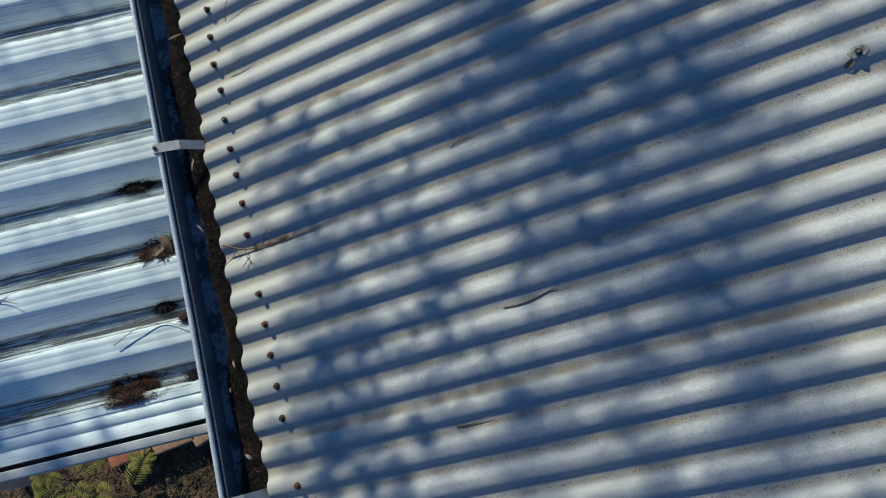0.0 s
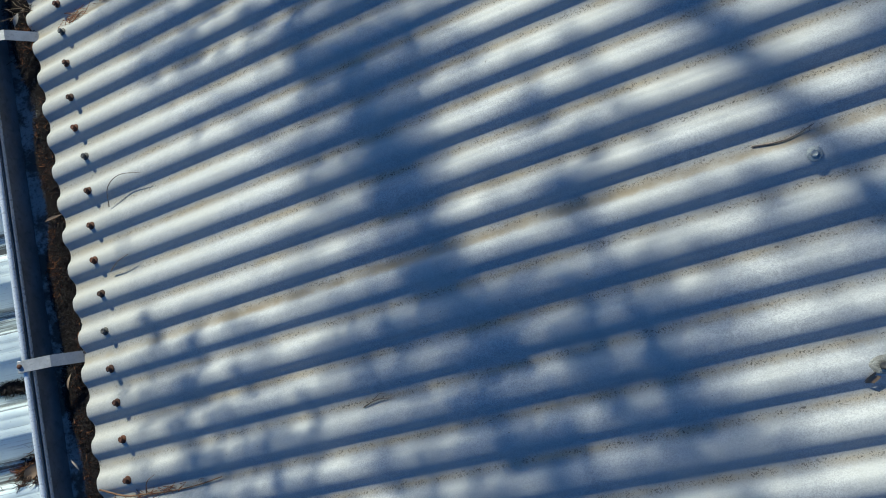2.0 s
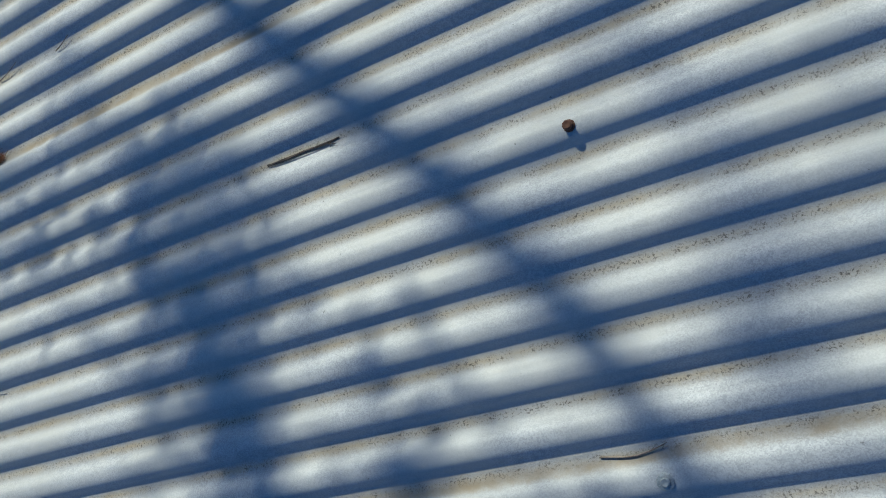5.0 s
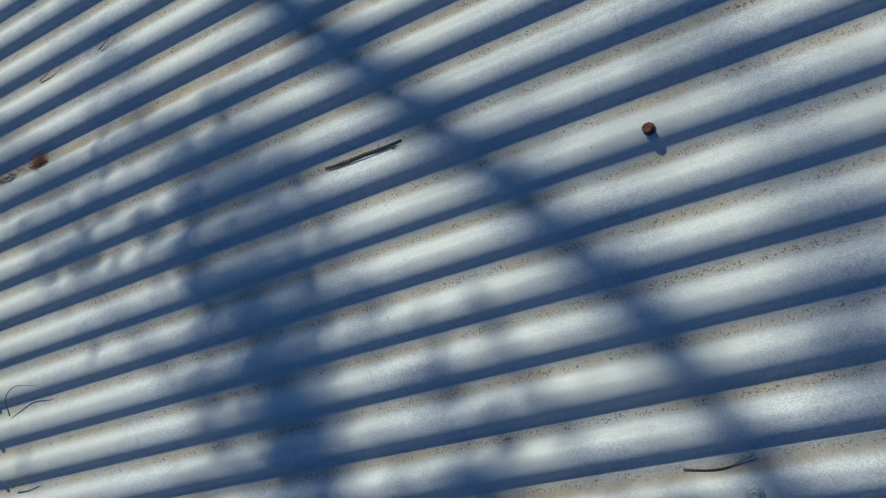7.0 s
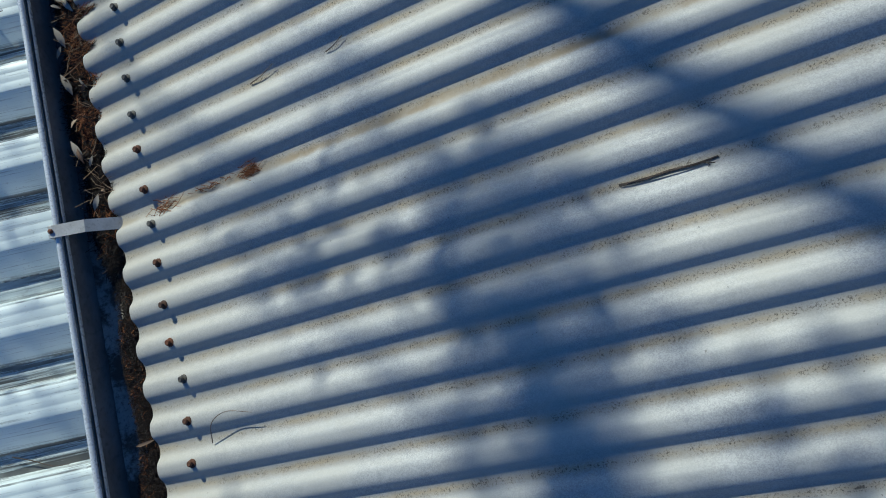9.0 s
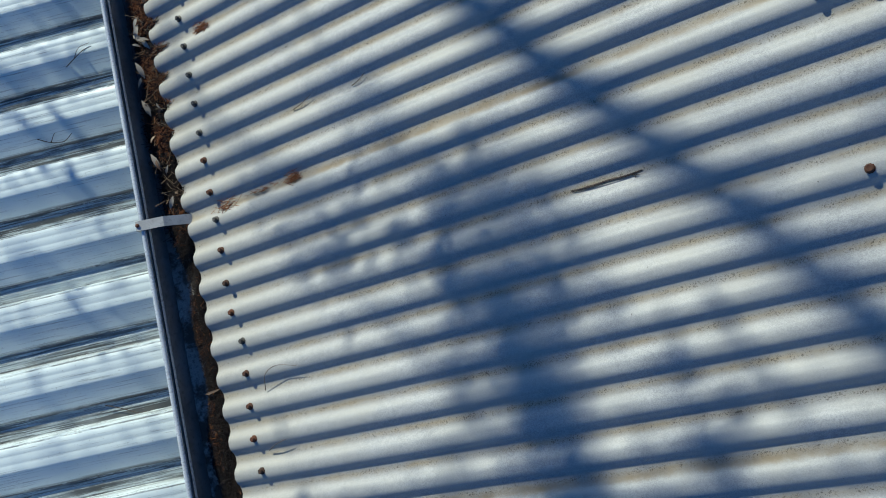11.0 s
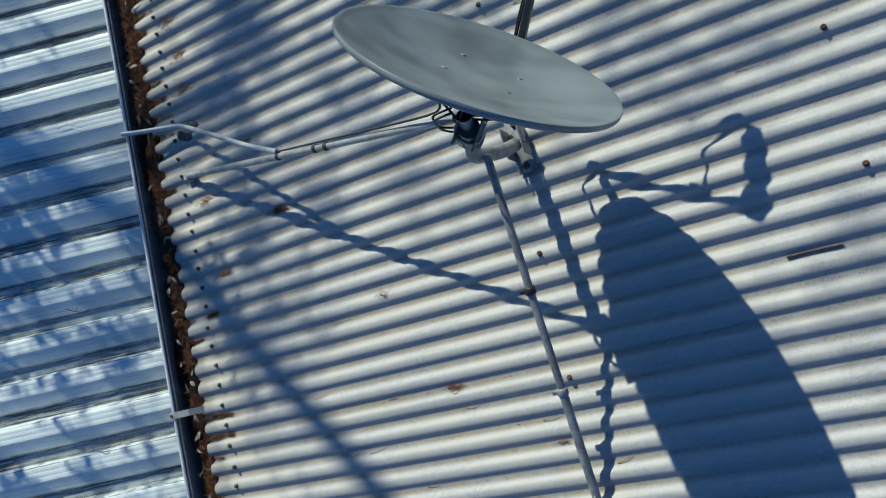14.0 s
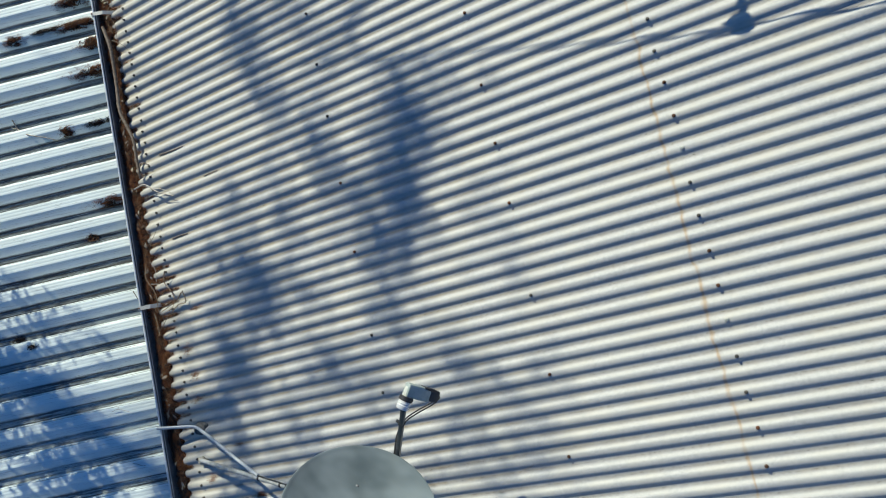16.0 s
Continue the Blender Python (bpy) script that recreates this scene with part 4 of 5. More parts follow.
for o in (0.0, 0.011):
    bm = bmesh.new()
    tube(bm, smooth_path([CONN + Vector((0.0, o, 0.0)), CONN + Vector((-0.006, -0.006 + o, -0.028)), CONN + Vector((-0.055, -0.030 + o, -0.040)), CONN.lerp(clampat, 0.65) + Vector((-0.005, o, -0.035)),
                          clampat + Vector((0.014, o, 0.004)), ARM0.lerp(ARM1, 0.3) + Vector((-0.02, o, -0.005)), ARM0 + Vector((-0.028, o, -0.012)),
                          ARM0 + Vector((-0.055, -0.03 + o, -0.035)), ARM0 + Vector((-0.09, -0.09 + o, -0.01)), dish_point(0.4, -2.2, 0.09) + Vector((0, o, 0)), grip + Vector((-0.03, 0.05 + o, -0.01))], 6), 0.0034, 8)
    part("cable", bm, CABLE, dish, "black coaxial cable")

# spare cable looped beside the mast
for o, w in ((0.0, 0.030), (0.012, 0.042)):
    bm = bmesh.new()
    c = grip + Vector((-0.055, 0.030 + o, 0.000))
    tube(bm, smooth_path([c + Vector((0.035, 0, -0.030)), c + Vector((0.0, 0, -0.045)), c + Vector((-w * 0.7, 0.005, -0.01)), c + Vector((-w * 0.5, 0.01, 0.035)), c + Vector((0.0, 0.012, 0.060 + w * 0.3)), c + Vector((0.045, 0.02, 0.055))], 6), 0.0033, 8)
    part("cable", bm, CABLE, dish, "black coaxial cable")

# stay that runs down to a sealed foot
STAY1 = Vector((1.413, 1.860, 0.338))
LEGFOOT = Vector((1.374, 0.842, CREST + 0.020))
bm = bmesh.new()
tube(bm, [LEGFOOT, LEGFOOT.lerp(STAY1, 0.34)], 0.0135, 14)
tube(bm, [LEGFOOT.lerp(STAY1, 0.33), STAY1], 0.0115, 14)
block(bm, (-0.016, -0.004, -0.012), (0.016, 0.004, 0.035), 0.002, Matrix.Translation(LEGFOOT) @ facing(STAY1 - LEGFOOT, (1, 0, 0)))
stay = part("stay", bm, STEEL, dish, "telescopic grey steel stay")
for f, mat, r in ((0.63, BLACK, 0.0165), (0.34, STEEL, 0.0165)):
    bm = bmesh.new()
    c = LEGFOOT.lerp(STAY1, f)
    fm = Matrix.Translation(c) @ facing(STAY1 - LEGFOOT, (0, 0, 1))
    lathe(bm, [(r - 0.002, -0.011), (r, -0.009), (r, 0.009), (r - 0.002, 0.011)], fm, 14)
    block(bm, (0.012, -0.007, -0.006), (0.030, 0.007, 0.006), 0.001, fm)
    part("stay_clamp", bm, mat, stay)
bm = bmesh.new()
bmesh.ops.create_uvsphere(bm, u_segments=32, v_segments=20, radius=0.029, matrix=Matrix.Translation(LEGFOOT + Vector((0, -0.010, -0.010))) @ Matrix.Diagonal((1.0, 0.85, 0.8, 1)))
for v in bm.verts:
    v.co += 0.009 * noise.noise_vector(v.co * 45) + 0.003 * noise.noise_vector(v.co * 150)
part("sealant", bm, SEALANT, dish, "lump of dirty grey sealant")

# second stay, towards the eave
FOOT2 = Vector((0.045, 2.273, CREST + 0.014))
bm = bmesh.new()
S2 = Vector((1.385, 1.958, 0.430))
tube(bm, [FOOT2, FOOT2.lerp(S2, 0.435)], 0.0125, 14)
tube(bm, [FOOT2.lerp(S2, 0.425), S2], 0.0108, 14)
stay = part("stay", bm, PALESTEEL, dish, "pale steel stay with clipped cable")
for f in (0.432, 0.575, 0.615):
    bm = bmesh.new()
    fm = Matrix.Translation(FOOT2.lerp(S2, f)) @ facing(S2 - FOOT2, (0, 0, 1))
    lathe(bm, [(0.0125, -0.008), (0.0142, -0.006), (0.0142, 0.006), (0.0125, 0.008)], fm, 12)
    part("stay_clamp", bm, BLACK, stay)
bm = bmesh.new()
bmesh.ops.create_uvsphere(bm, u_segments=28, v_segments=18, radius=0.024, matrix=Matrix.Translation(FOOT2 + Vector((-0.004, 0, -0.008))) @ Matrix.Diagonal((1.1, 0.9, 0.7, 1)))
for v in bm.verts:
    v.co += 0.008 * noise.noise_vector(v.co * 55) + 0.003 * noise.noise_vector(v.co * 150)
part("sealant", bm, SEALANT, dish, "lump of dirty grey sealant")
JOINT = FOOT2.lerp(S2, 0.432) + Vector((0, 0.016, 0.006))
bm = bmesh.new()
tube(bm, smooth_path([JOINT, FOOT2.lerp(S2, 0.62) + Vector((0, 0.017, 0.010)), FOOT2.lerp(S2, 0.80) + Vector((0, 0.018, 0.014)), S2 + Vector((-0.04, 0.03, 0.018)),
                      S2 + Vector((-0.012, 0.055, 0.06)), grip + Vector((-0.03, 0.05, -0.01))], 5), 0.0034, 8)
part("cable", bm, CABLE, dish, "black coaxial cable")

# conduit that brings the cable up over the gutter
bm = bmesh.new()
tube(bm, smooth_path([(-0.190, 2.512, 0.078), (-0.10, 2.498, 0.052), (0.0, 2.484, 0.028), (0.06, 2.471, 0.024), (0.12, 2.440, 0.036), (0.25, 2.365, 0.075), (0.45, 2.245, 0.135), tuple(JOINT)], 5), 0.0092, 14)
conduit = whole("cable_conduit", bm, CONDUIT, (0.1, 2.44, 0.0), "grey plastic cable conduit bent over the gutter", "conduit")
# sealant under the conduit, coloured dark to stand for the shade there
bm = bmesh.new()
bmesh.ops.create_uvsphere(bm, u_segments=18, v_segments=10, radius=0.05, matrix=Matrix.Translation((0.055, 2.455, CREST - 0.012)) @ Matrix.Diagonal((1.25, 0.8, 0.45, 1)))
for v in bm.verts:
    v.co += 0.010 * noise.noise_vector(v.co * 30)
whole("sealant_patch", bm, SHADEDSEAL, (0.055, 2.455, CREST), "low lump of dirty sealant under the conduit, its shade in the colour", "sealant")


bm = bmesh.new()
dab = Vector((1.372, -8 * P, CREST))
bmesh.ops.create_uvsphere(bm, u_segments=24, v_segments=14, radius=0.0165, matrix=Matrix.Translation(dab) @ Matrix.Diagonal((1.2, 0.8, 0.20, 1)))
for v in bm.verts:
    v.co += 0.003 * noise.noise_vector(v.co * 80)
whole("sealant_dab", bm, SEALANT, dab, "flat dab of dirty sealant round a rusty nail", "sealant")
out = ([], [])
leaf(out, dab + Vector((-0.016, -0.014, -0.002)), (1.0, 0.55, 0.1), (0.1, -0.5, 1), 0.034, 0.014, 0.35, 0.15)
leaf(out, dab + Vector((-0.026, -0.017, -0.005)), (1.0, -0.1, 0.0), (0.0, -0.6, 1), 0.020, 0.004, 0.3, 0.2)
joined("dry_leaf", out, LEAF, dab, "curled tan leaf stuck beside a rusty nail", "leaf", W, "")


# ---------------------------------------------------------------- loose sticks and twigs
def stick(pts, r, material, label, forks=(), taper=0.5, n=5):
    bm = bmesh.new()
    tube(bm, smooth_path(pts, n), r, 7, True, r * taper)
    for f in forks:
        tube(bm, smooth_path(f, n), r * 0.6, 6, True, r * 0.3)
    whole("twig", bm, material, pts[0], label, "twig", "twigs on the roof")


def low(x, k, h=0.004):
    """On the corrugated surface at x up the slope and k corrugations along."""
    return (x, k * P, crest_z(k * P) + h)


stick([low(0.879, 3.50, 0.002), low(0.915, 3.462, 0.003), low(0.952, 3.48, 0.004), low(0.985, 3.455, 0.004), low(1.020, 3.475, 0.003)], 0.0017, DARKTWIG, "dark broken stick with split bark in a roof valley",
      [[low(0.881, 3.47, 0.004), low(0.918, 3.445, 0.006), low(0.955, 3.45, 0.007), low(0.992, 3.43, 0.006), low(1.018, 3.455, 0.006)], [low(0.893, 3.475, 0.006), low(0.93, 3.47, 0.007), low(0.966, 3.455, 0.007), low(1.008, 3.465, 0.006)],
       [low(0.998, 3.45, 0.004), low(1.006, 3.38, 0.006), low(1.004, 3.32, 0.005)], [low(1.004, 3.42, 0.005), low(1.014, 3.36, 0.006)]], 0.8)
stick([low(0.590, -11.56), low(0.64, -11.58, 0.005), low(0.69, -11.46), low(0.712, -11.42, 0.006)], 0.0018, BARK, "thin curved brown twig in a roof valley")
stick([low(1.296, -3.50, 0.003), low(1.335, -3.57), low(1.36, -3.53), low(1.384, -3.44, 0.006)], 0.0013, BARK, "thin curved brown twig in a roof valley")
stick([low(2.047, 18.56, 0.006), low(2.115, 18.56, 0.006), low(2.188, 18.53, 0.007)], 0.0034, DARKTWIG, "thin dark broken stick lying in a roof valley", (), 0.9)
stick([low(0.83, 10.42), low(0.875, 10.38), low(0.905, 10.50), low(0.913, 10.72, 0.006)], 0.0014, BARK, "thin hooked brown twig in a roof valley")
stick([low(0.562, -6.62), low(0.59, -6.52, 0.006), low(0.618, -6.55)], 0.0013, BARK, "small forked brown twig in a roof valley", [[low(0.585, -6.5), low(0.60, -6.40, 0.006), low(0.61, -6.42)]])
stick([low(0.42, -14.4), low(0.46, -14.43), low(0.505, -14.35, 0.006)], 0.0016, BARK, "thin dark twig in a roof valley")
stick([low(-0.073, -7.12, 0.010), low(-0.022, -7.43, 0.008), low(0.031, -7.50, 0.005), low(0.105, -7.56, 0.004), low(0.171, -7.54, 0.004), low(0.225, -7.47, 0.005)], 0.0020, REDTWIG, "branched brown twig caught at the eave",
      [[low(-0.022, -7.43, 0.008), low(-0.006, -7.87, 0.010), low(0.009, -8.07, 0.006)], [low(-0.006, -7.80, 0.010), low(-0.030, -8.05, 0.008)], [low(0.03, -7.5), low(0.05, -7.2, 0.008), low(0.075, -7.05, 0.006)], [low(-0.04, -7.3, 0.009), low(-0.060, -7.6, 0.012), low(-0.085, -7.75, 0.008)]])
stick([low(0.05, 0.4, 0.006), low(0.07, 0.85, 0.010), low(0.11, 1.05, 0.012), low(0.165, 0.9, 0.008)], 0.0011, BARK, "thin arched twig standing off the roof")
stick([low(0.03, -1.4, 0.008), low(0.06, -1.25, 0.01), low(0.095, -1.15, 0.006)], 0.0013, BARK, "short dark twig at the eave")
SCRAPS = ((0.30, 12.5, 0.06, 0.35, BARK), (0.53, 14.4, 0.05, 0.3, BARK), (0.60, 14.42, 0.07, 0.3, PALETWIG), (0.80, 12.6, 0.05, 0.2, BARK), (1.00, 15.6, 0.05, 0.1, BARK),
                         (0.72, 16.55, 0.06, 0.2, BARK))
SCRAPS += ((0.42, 17.3, 0.07, 0.25, BARK), (1.25, 14.5, 0.06, 0.12, BARK), (1.45, 12.4, 0.05, 0.3, BARK), (0.78, 23.5, 0.05, 0.2, BARK), (0.55, 20.5, 0.08, 0.25, BARK),
                         (0.62, 36.5, 0.05, 0.3, BARK), (0.34, 43.4, 0.05, 0.2, DARKTWIG), (1.05, 48.5, 0.05, 0.15, BARK), (2.05, 25.6, 0.06, 0.2, BARK), (1.90, 24.4, 0.05, 0.1, BARK), (0.95, 34.4, 0.09, 0.2, BARK),
                         (1.48, 31.5, 0.06, 0.1, DARKTWIG), (2.5, 14.5, 0.05, 0.2, BARK), (0.28, 8.5, 0.06, 0.2, BARK), (0.45, 8.45, 0.04, 0.2, BARK), (1.15, 9.4, 0.05, 0.2, PALETWIG), (1.30, 8.6, 0.05, 0.12, PALETWIG), (1.47, 6.42, 0.05, 0.1, PALETWIG))
for x, k, l, dk, mat in SCRAPS:
    stick([low(x, k, 0.004), low(x + l * 0.5, k + dk * 0.3, 0.007), low(x + l, k + dk, 0.005)], 0.0011, mat, "short thin dry twig on the roof")


stick([low(0.092, 54.60, 0.004), low(0.19, 54.48, 0.006), low(0.291, 54.48, 0.004)], 0.0055, BARK, "strip of brown bark in a roof valley")
stick([low(0.084, 47.48, 0.004), low(0.15, 47.52, 0.006), low(0.212, 47.48, 0.004)], 0.0050, BARK, "strip of brown bark in a roof valley")
stick([low(0.42, 51.42, 0.004), low(0.47, 51.46, 0.005), low(0.53, 51.46, 0.004)], 0.0030, DARKTWIG, "short dark stick in a roof valley")


# a dab of sealant over an old nail hole, with a thin straw caught on it
bm = bmesh.new()
lathe(bm, [(0.009, 0.0), (0.008, 0.004), (0.005, 0.009), (0.002, 0.011)], Matrix.Translation(low(1.453, 5.8, -0.001)) @ Matrix.Diagonal((1.2, 0.8, 1.0, 1.0)), 12)
whole("sealant_dab", bm, SEALANT, low(1.453, 5.8, -0.001), "small pale dab of sealant over a nail hole", "sealant")
stick([low(1.38, 7.4, 0.003), low(1.41, 7.05, 0.010), low(1.44, 6.6, 0.012), low(1.452, 6.0, 0.010)], 0.0007, PALETWIG, "thin pale straw caught on a dab of sealant", (), 0.8)


def needle_heap(x, k, n, seed, spread=0.016, lengthwise=0.04, base="needles"):
    """A small tangle of needles in a roof valley."""
    r2 = random.Random(seed)
    out = ([], [])
    for i in range(n):
        yy = k * P + r2.gauss(0, spread * 0.5)
        needle(out, (x + r2.gauss(0, lengthwise * 0.5), yy, crest_z(yy) + r2.uniform(0.002, 0.009)),
               (1, r2.uniform(-0.8, 0.8), r2.uniform(-0.2, 0.3)), r2.uniform(0.01, 0.03), r2.uniform(0.0005, 0.0011), r2.uniform(-0.25, 0.25), r2)
    joined("needle_heap", out, NEEDLE, (x, k * P, crest_z(k * P)), "small tangle of brown needles in a roof valley", "leaf litter", W, "stuff", "tangles on the roof")


for i, (x, k, n, sp, ln) in enumerate(((0.06, -7.5, 34, 0.008, 0.10), (0.245, 6.48, 60, 0.012, 0.016), (0.16, 6.46, 28, 0.006, 0.09), (0.03, 6.4, 45, 0.014, 0.03), (0.978, 16.52, 60, 0.014, 0.035), (0.427, 26.56, 110, 0.014, 0.035),
                                       (0.12, 24.4, 60, 0.016, 0.03), (0.055, 12.47, 70, 0.012, 0.022), (0.80, 21.2, 18, 0.014, 0.03), (0.32, 30.5, 24, 0.012, 0.04), (0.09, 28.3, 50, 0.02, 0.03),
                                       (0.18, 41.5, 40, 0.012, 0.05), (0.08, 36.4, 70, 0.03, 0.04), (0.07, 34.5, 60, 0.03, 0.05), (0.06, 38.5, 50, 0.03, 0.04), (0.02, 22.56, 90, 0.010, 0.030), (1.30, 13.6, 14, 0.01, 0.015))):
    needle_heap(x, k, n, 900 + i, sp, ln)

# branches that lie along the full stretch of the gutter
bm = bmesh.new()
tube(bm, smooth_path([(-0.150, 5.10, -0.022), (-0.118, 4.93, -0.012), (-0.120, 4.72, -0.020), (-0.124, 4.516, -0.014), (-0.096, 4.414, -0.008), (-0.063, 4.293, -0.004), (-0.066, 4.162, -0.010), (-0.062, 4.05, -0.018)], 6), 0.0115, 9, True, 0.009)
tube(bm, smooth_path([(-0.065, 4.05, -0.016), (-0.045, 4.10, 0.02), (-0.02, 4.13, 0.03), (0.02, 4.11, 0.03)], 6), 0.006, 8, True, 0.003)
whole("fallen_branch", bm, BARK, (-0.08, 4.3, -0.02), "weathered fallen branch lying along the gutter", "branch", space=IDENT)
for i, y in enumerate((3.08, 3.38, 5.0, 5.2, 3.6)):
    r2 = random.Random(70 + i)
    bm = bmesh.new()
    p0 = Vector((-0.11, y, -0.03))
    lean = r2.uniform(-0.14, 0.14)
    tube(bm, smooth_path([p0, p0 + Vector((0.05, lean * 0.3, 0.030)), p0 + Vector((0.10, lean * 0.75, 0.055)), p0 + Vector((0.14, lean * 1.3, 0.075))], 5), 0.0024, 7, True, 0.0008)
    tube(bm, smooth_path([p0 + Vector((0.05, 0, 0.035)), p0 + Vector((0.06, 0.07, 0.05)), p0 + Vector((0.03, 0.14, 0.045))], 4), 0.002, 6, True, 0.0008)
    whole("gutter_twig", bm, PALETWIG if i % 2 else BARK, p0, "dry forked twig sticking out of the gutter", "twig", "twigs in the gutter", space=IDENT)

# pale curled strips of bark that stand out of the heaped litter
for i, pts in enumerate((((-0.138, 3.51), (-0.139, 3.422), (-0.101, 3.317), (-0.108, 3.201)), ((0.021, 3.43), (-0.002, 3.365), (0.035, 3.279), (0.029, 3.207), (-0.038, 3.175)),
                         ((0.138, 3.28), (0.133, 3.212), (0.067, 3.209), (0.02, 3.168)), ((0.118, 3.274), (0.054, 3.234), (0.021, 3.218), (-0.073, 3.188)), ((-0.146, 3.201), (-0.126, 3.119), (-0.103, 3.054)))):
    r2 = random.Random(80 + i)
    bm = bmesh.new()
    tube(bm, smooth_path([Vector((x, y, 0.012 + 0.014 * math.sin(1.7 * k + i))) for k, (x, y) in enumerate(pts)], 6), 0.0040 if i % 2 else 0.0034, 7, True, 0.0018)
    whole("bark_strip", bm, TANBARK, (*pts[0], 0.0), "pale curled strip of bark lying across the eave", "bark", "bark at the eave")
bm = bmesh.new()
tube(bm, smooth_path([(-0.285, 3.375, 0.01), (-0.24, 3.31, 0.018), (-0.19, 3.24, 0.012)], 5), 0.0026, 7, True, 0.0016)
whole("twig", bm, DARKTWIG, (-0.24, 3.31, 0.0), "dark twig lying over the gutter lip", "twig", "twigs in the gutter")
bm = bmesh.new()
tube(bm, smooth_path([(-0.112, 3.988, -0.012), (-0.031, 3.993, 0.015), (0.056, 3.919, 0.048), (0.167, 3.860, 0.090)], 6), 0.0055, 8, True, 0.0030)
tube(bm, smooth_path([(0.02, 3.950, 0.034), (0.075, 3.935, 0.050), (0.150, 3.885, 0.082)], 6), 0.0034, 8, True, 0.0020)
whole("fallen_branch", bm, PALETWIG, (-0.112, 3.988, -0.03), "bleached bent stick lying from the gutter onto the roof", "branch", space=IDENT)

# ---------------------------------------------------------------- debris on the patio roof
def patio_z(x, y):
    n = -5
    while rib_y(n + 1) < y:
        n += 1
    s = (y - rib_y(n)) / (rib_y(n + 1) - rib_y(n))
    h = HIGH
    for (a, ha), (b, hb) in zip(RIBSHAPE, RIBSHAPE[1:]):
        if a <= s <= b:
            h = ha + (hb - ha) * (s - a) / max(b - a, 1e-6)
    return PZ + h - 0.020 * (PX1 - x)


def nest(x, y, n, lx, ly, seed, mixed=True):
    """A heap of needles and twigs washed against the gutter's side, on a dark matted bed."""
    r2 = random.Random(seed)
    bed, out = ([], []), ([], [])
    for i in range(n * 5):
        a, b = r2.gauss(0, 0.38), max(r2.gauss(0, 0.34), -0.6)
        if noise.noise((a * 2.6 + seed, b * 2.6, 1.0)) < -0.08:
            continue
        xx, yy = min(x + a * lx * 1.15, -0.185), y + b * ly * 1.15
        z = patio_z(xx, yy) + 0.001 + r2.random() * 0.012 * math.exp(-(a * a + b * b) * 2.5)
        into = out if (mixed and r2.random() < (0.42 if y < 2 else 0.66) + 0.3 * b) else bed
        needle(into, (xx, yy, z), (r2.uniform(-1, 1), r2.uniform(-0.7, 0.7), r2.uniform(-0.07, 0.07)), r2.uniform(0.008, 0.038), r2.uniform(0.0003, 0.0009), r2.uniform(-0.3, 0.3), r2)
    for i in range(n // 6):
        a, b = r2.gauss(0, 0.26), r2.gauss(0, 0.26)
        xx, yy = min(x + a * lx * 1.15, -0.185), y + b * ly * 1.15
        leaf(bed, (xx, yy, patio_z(xx, yy) + 0.004 + 0.010 * r2.random()), (r2.uniform(-1, 1), r2.uniform(-1, 1), 0), (r2.uniform(-0.3, 0.3), r2.uniform(-0.3, 0.3), 1), r2.uniform(0.008, 0.02), r2.uniform(0.004, 0.008))
    split = len(bed[1])
    shift = len(bed[0])
    both = (bed[0] + out[0], bed[1] + [tuple(q + shift for q in f) for f in out[1]])
    ob = joined("litter_heap", both, MULCH, (x, y, patio_z(x, y)), "heap of brown needles and twigs on the patio roof" if mixed else "small dark heap of rotted needles on the patio roof", "leaf litter", IDENT, "stuff", "heaps on the patio roof")
    ob.data.materials.append(NEEDLE)
    ob.data.polygons.foreach_set("material_index", [0] * split + [1] * (len(both[1]) - split))


HEAPS = ((-0.279, -0.469, 460, 0.062, 0.040, 1), (-0.314, -0.272, 240, 0.055, 0.016, 0), (-0.405, -0.820, 560, 0.075, 0.045, 1), (-0.288, -0.622, 140, 0.03, 0.014, 0), (-0.238, -0.821, 90, 0.025, 0.02, 0),
         (-0.231, -0.667, 60, 0.012, 0.012, 1), (-0.360, 4.005, 420, 0.13, 0.035, 1), (-0.525, 3.803, 180, 0.045, 0.025, 1), (-0.580, 4.540, 260, 0.05, 0.035, 1), (-0.345, 4.548, 200, 0.12, 0.020, 0),
         (-0.345, 4.905, 520, 0.15, 0.045, 1), (-0.310, 5.100, 480, 0.10, 0.050, 1), (-0.385, 5.256, 560, 0.20, 0.035, 1), (-0.600, 5.262, 160, 0.14, 0.018, 0), (-0.400, 5.425, 460, 0.13, 0.045, 1), (-0.850, 5.250, 300, 0.07, 0.035, 1),
         (-1.014, 3.185, 60, 0.03, 0.02, 0), (-1.119, 3.252, 110, 0.05, 0.03, 0))
for i, (x, y, n, lx, ly, brownish) in enumerate(HEAPS):
    nest(x, y, n, lx, ly, 300 + i, bool(brownish))
out = ([], [])
leaf(out, (-0.279, -0.470, patio_z(-0.279, -0.470) + 0.030), (0.8, 0.35, 0.1), (0.1, 0, 1), 0.075, 0.030, 0.5, 0.1)
leaf(out, (-0.250, -0.455, patio_z(-0.250, -0.455) + 0.032), (-0.3, 0.8, 0.2), (0, 0.2, 1), 0.055, 0.026, 0.5, 0.1)
joined("dry_leaf", out, LEAF, (-0.279, -0.470, PZ), "two curled tan leaves on a heap of needles", "leaf", IDENT, "")
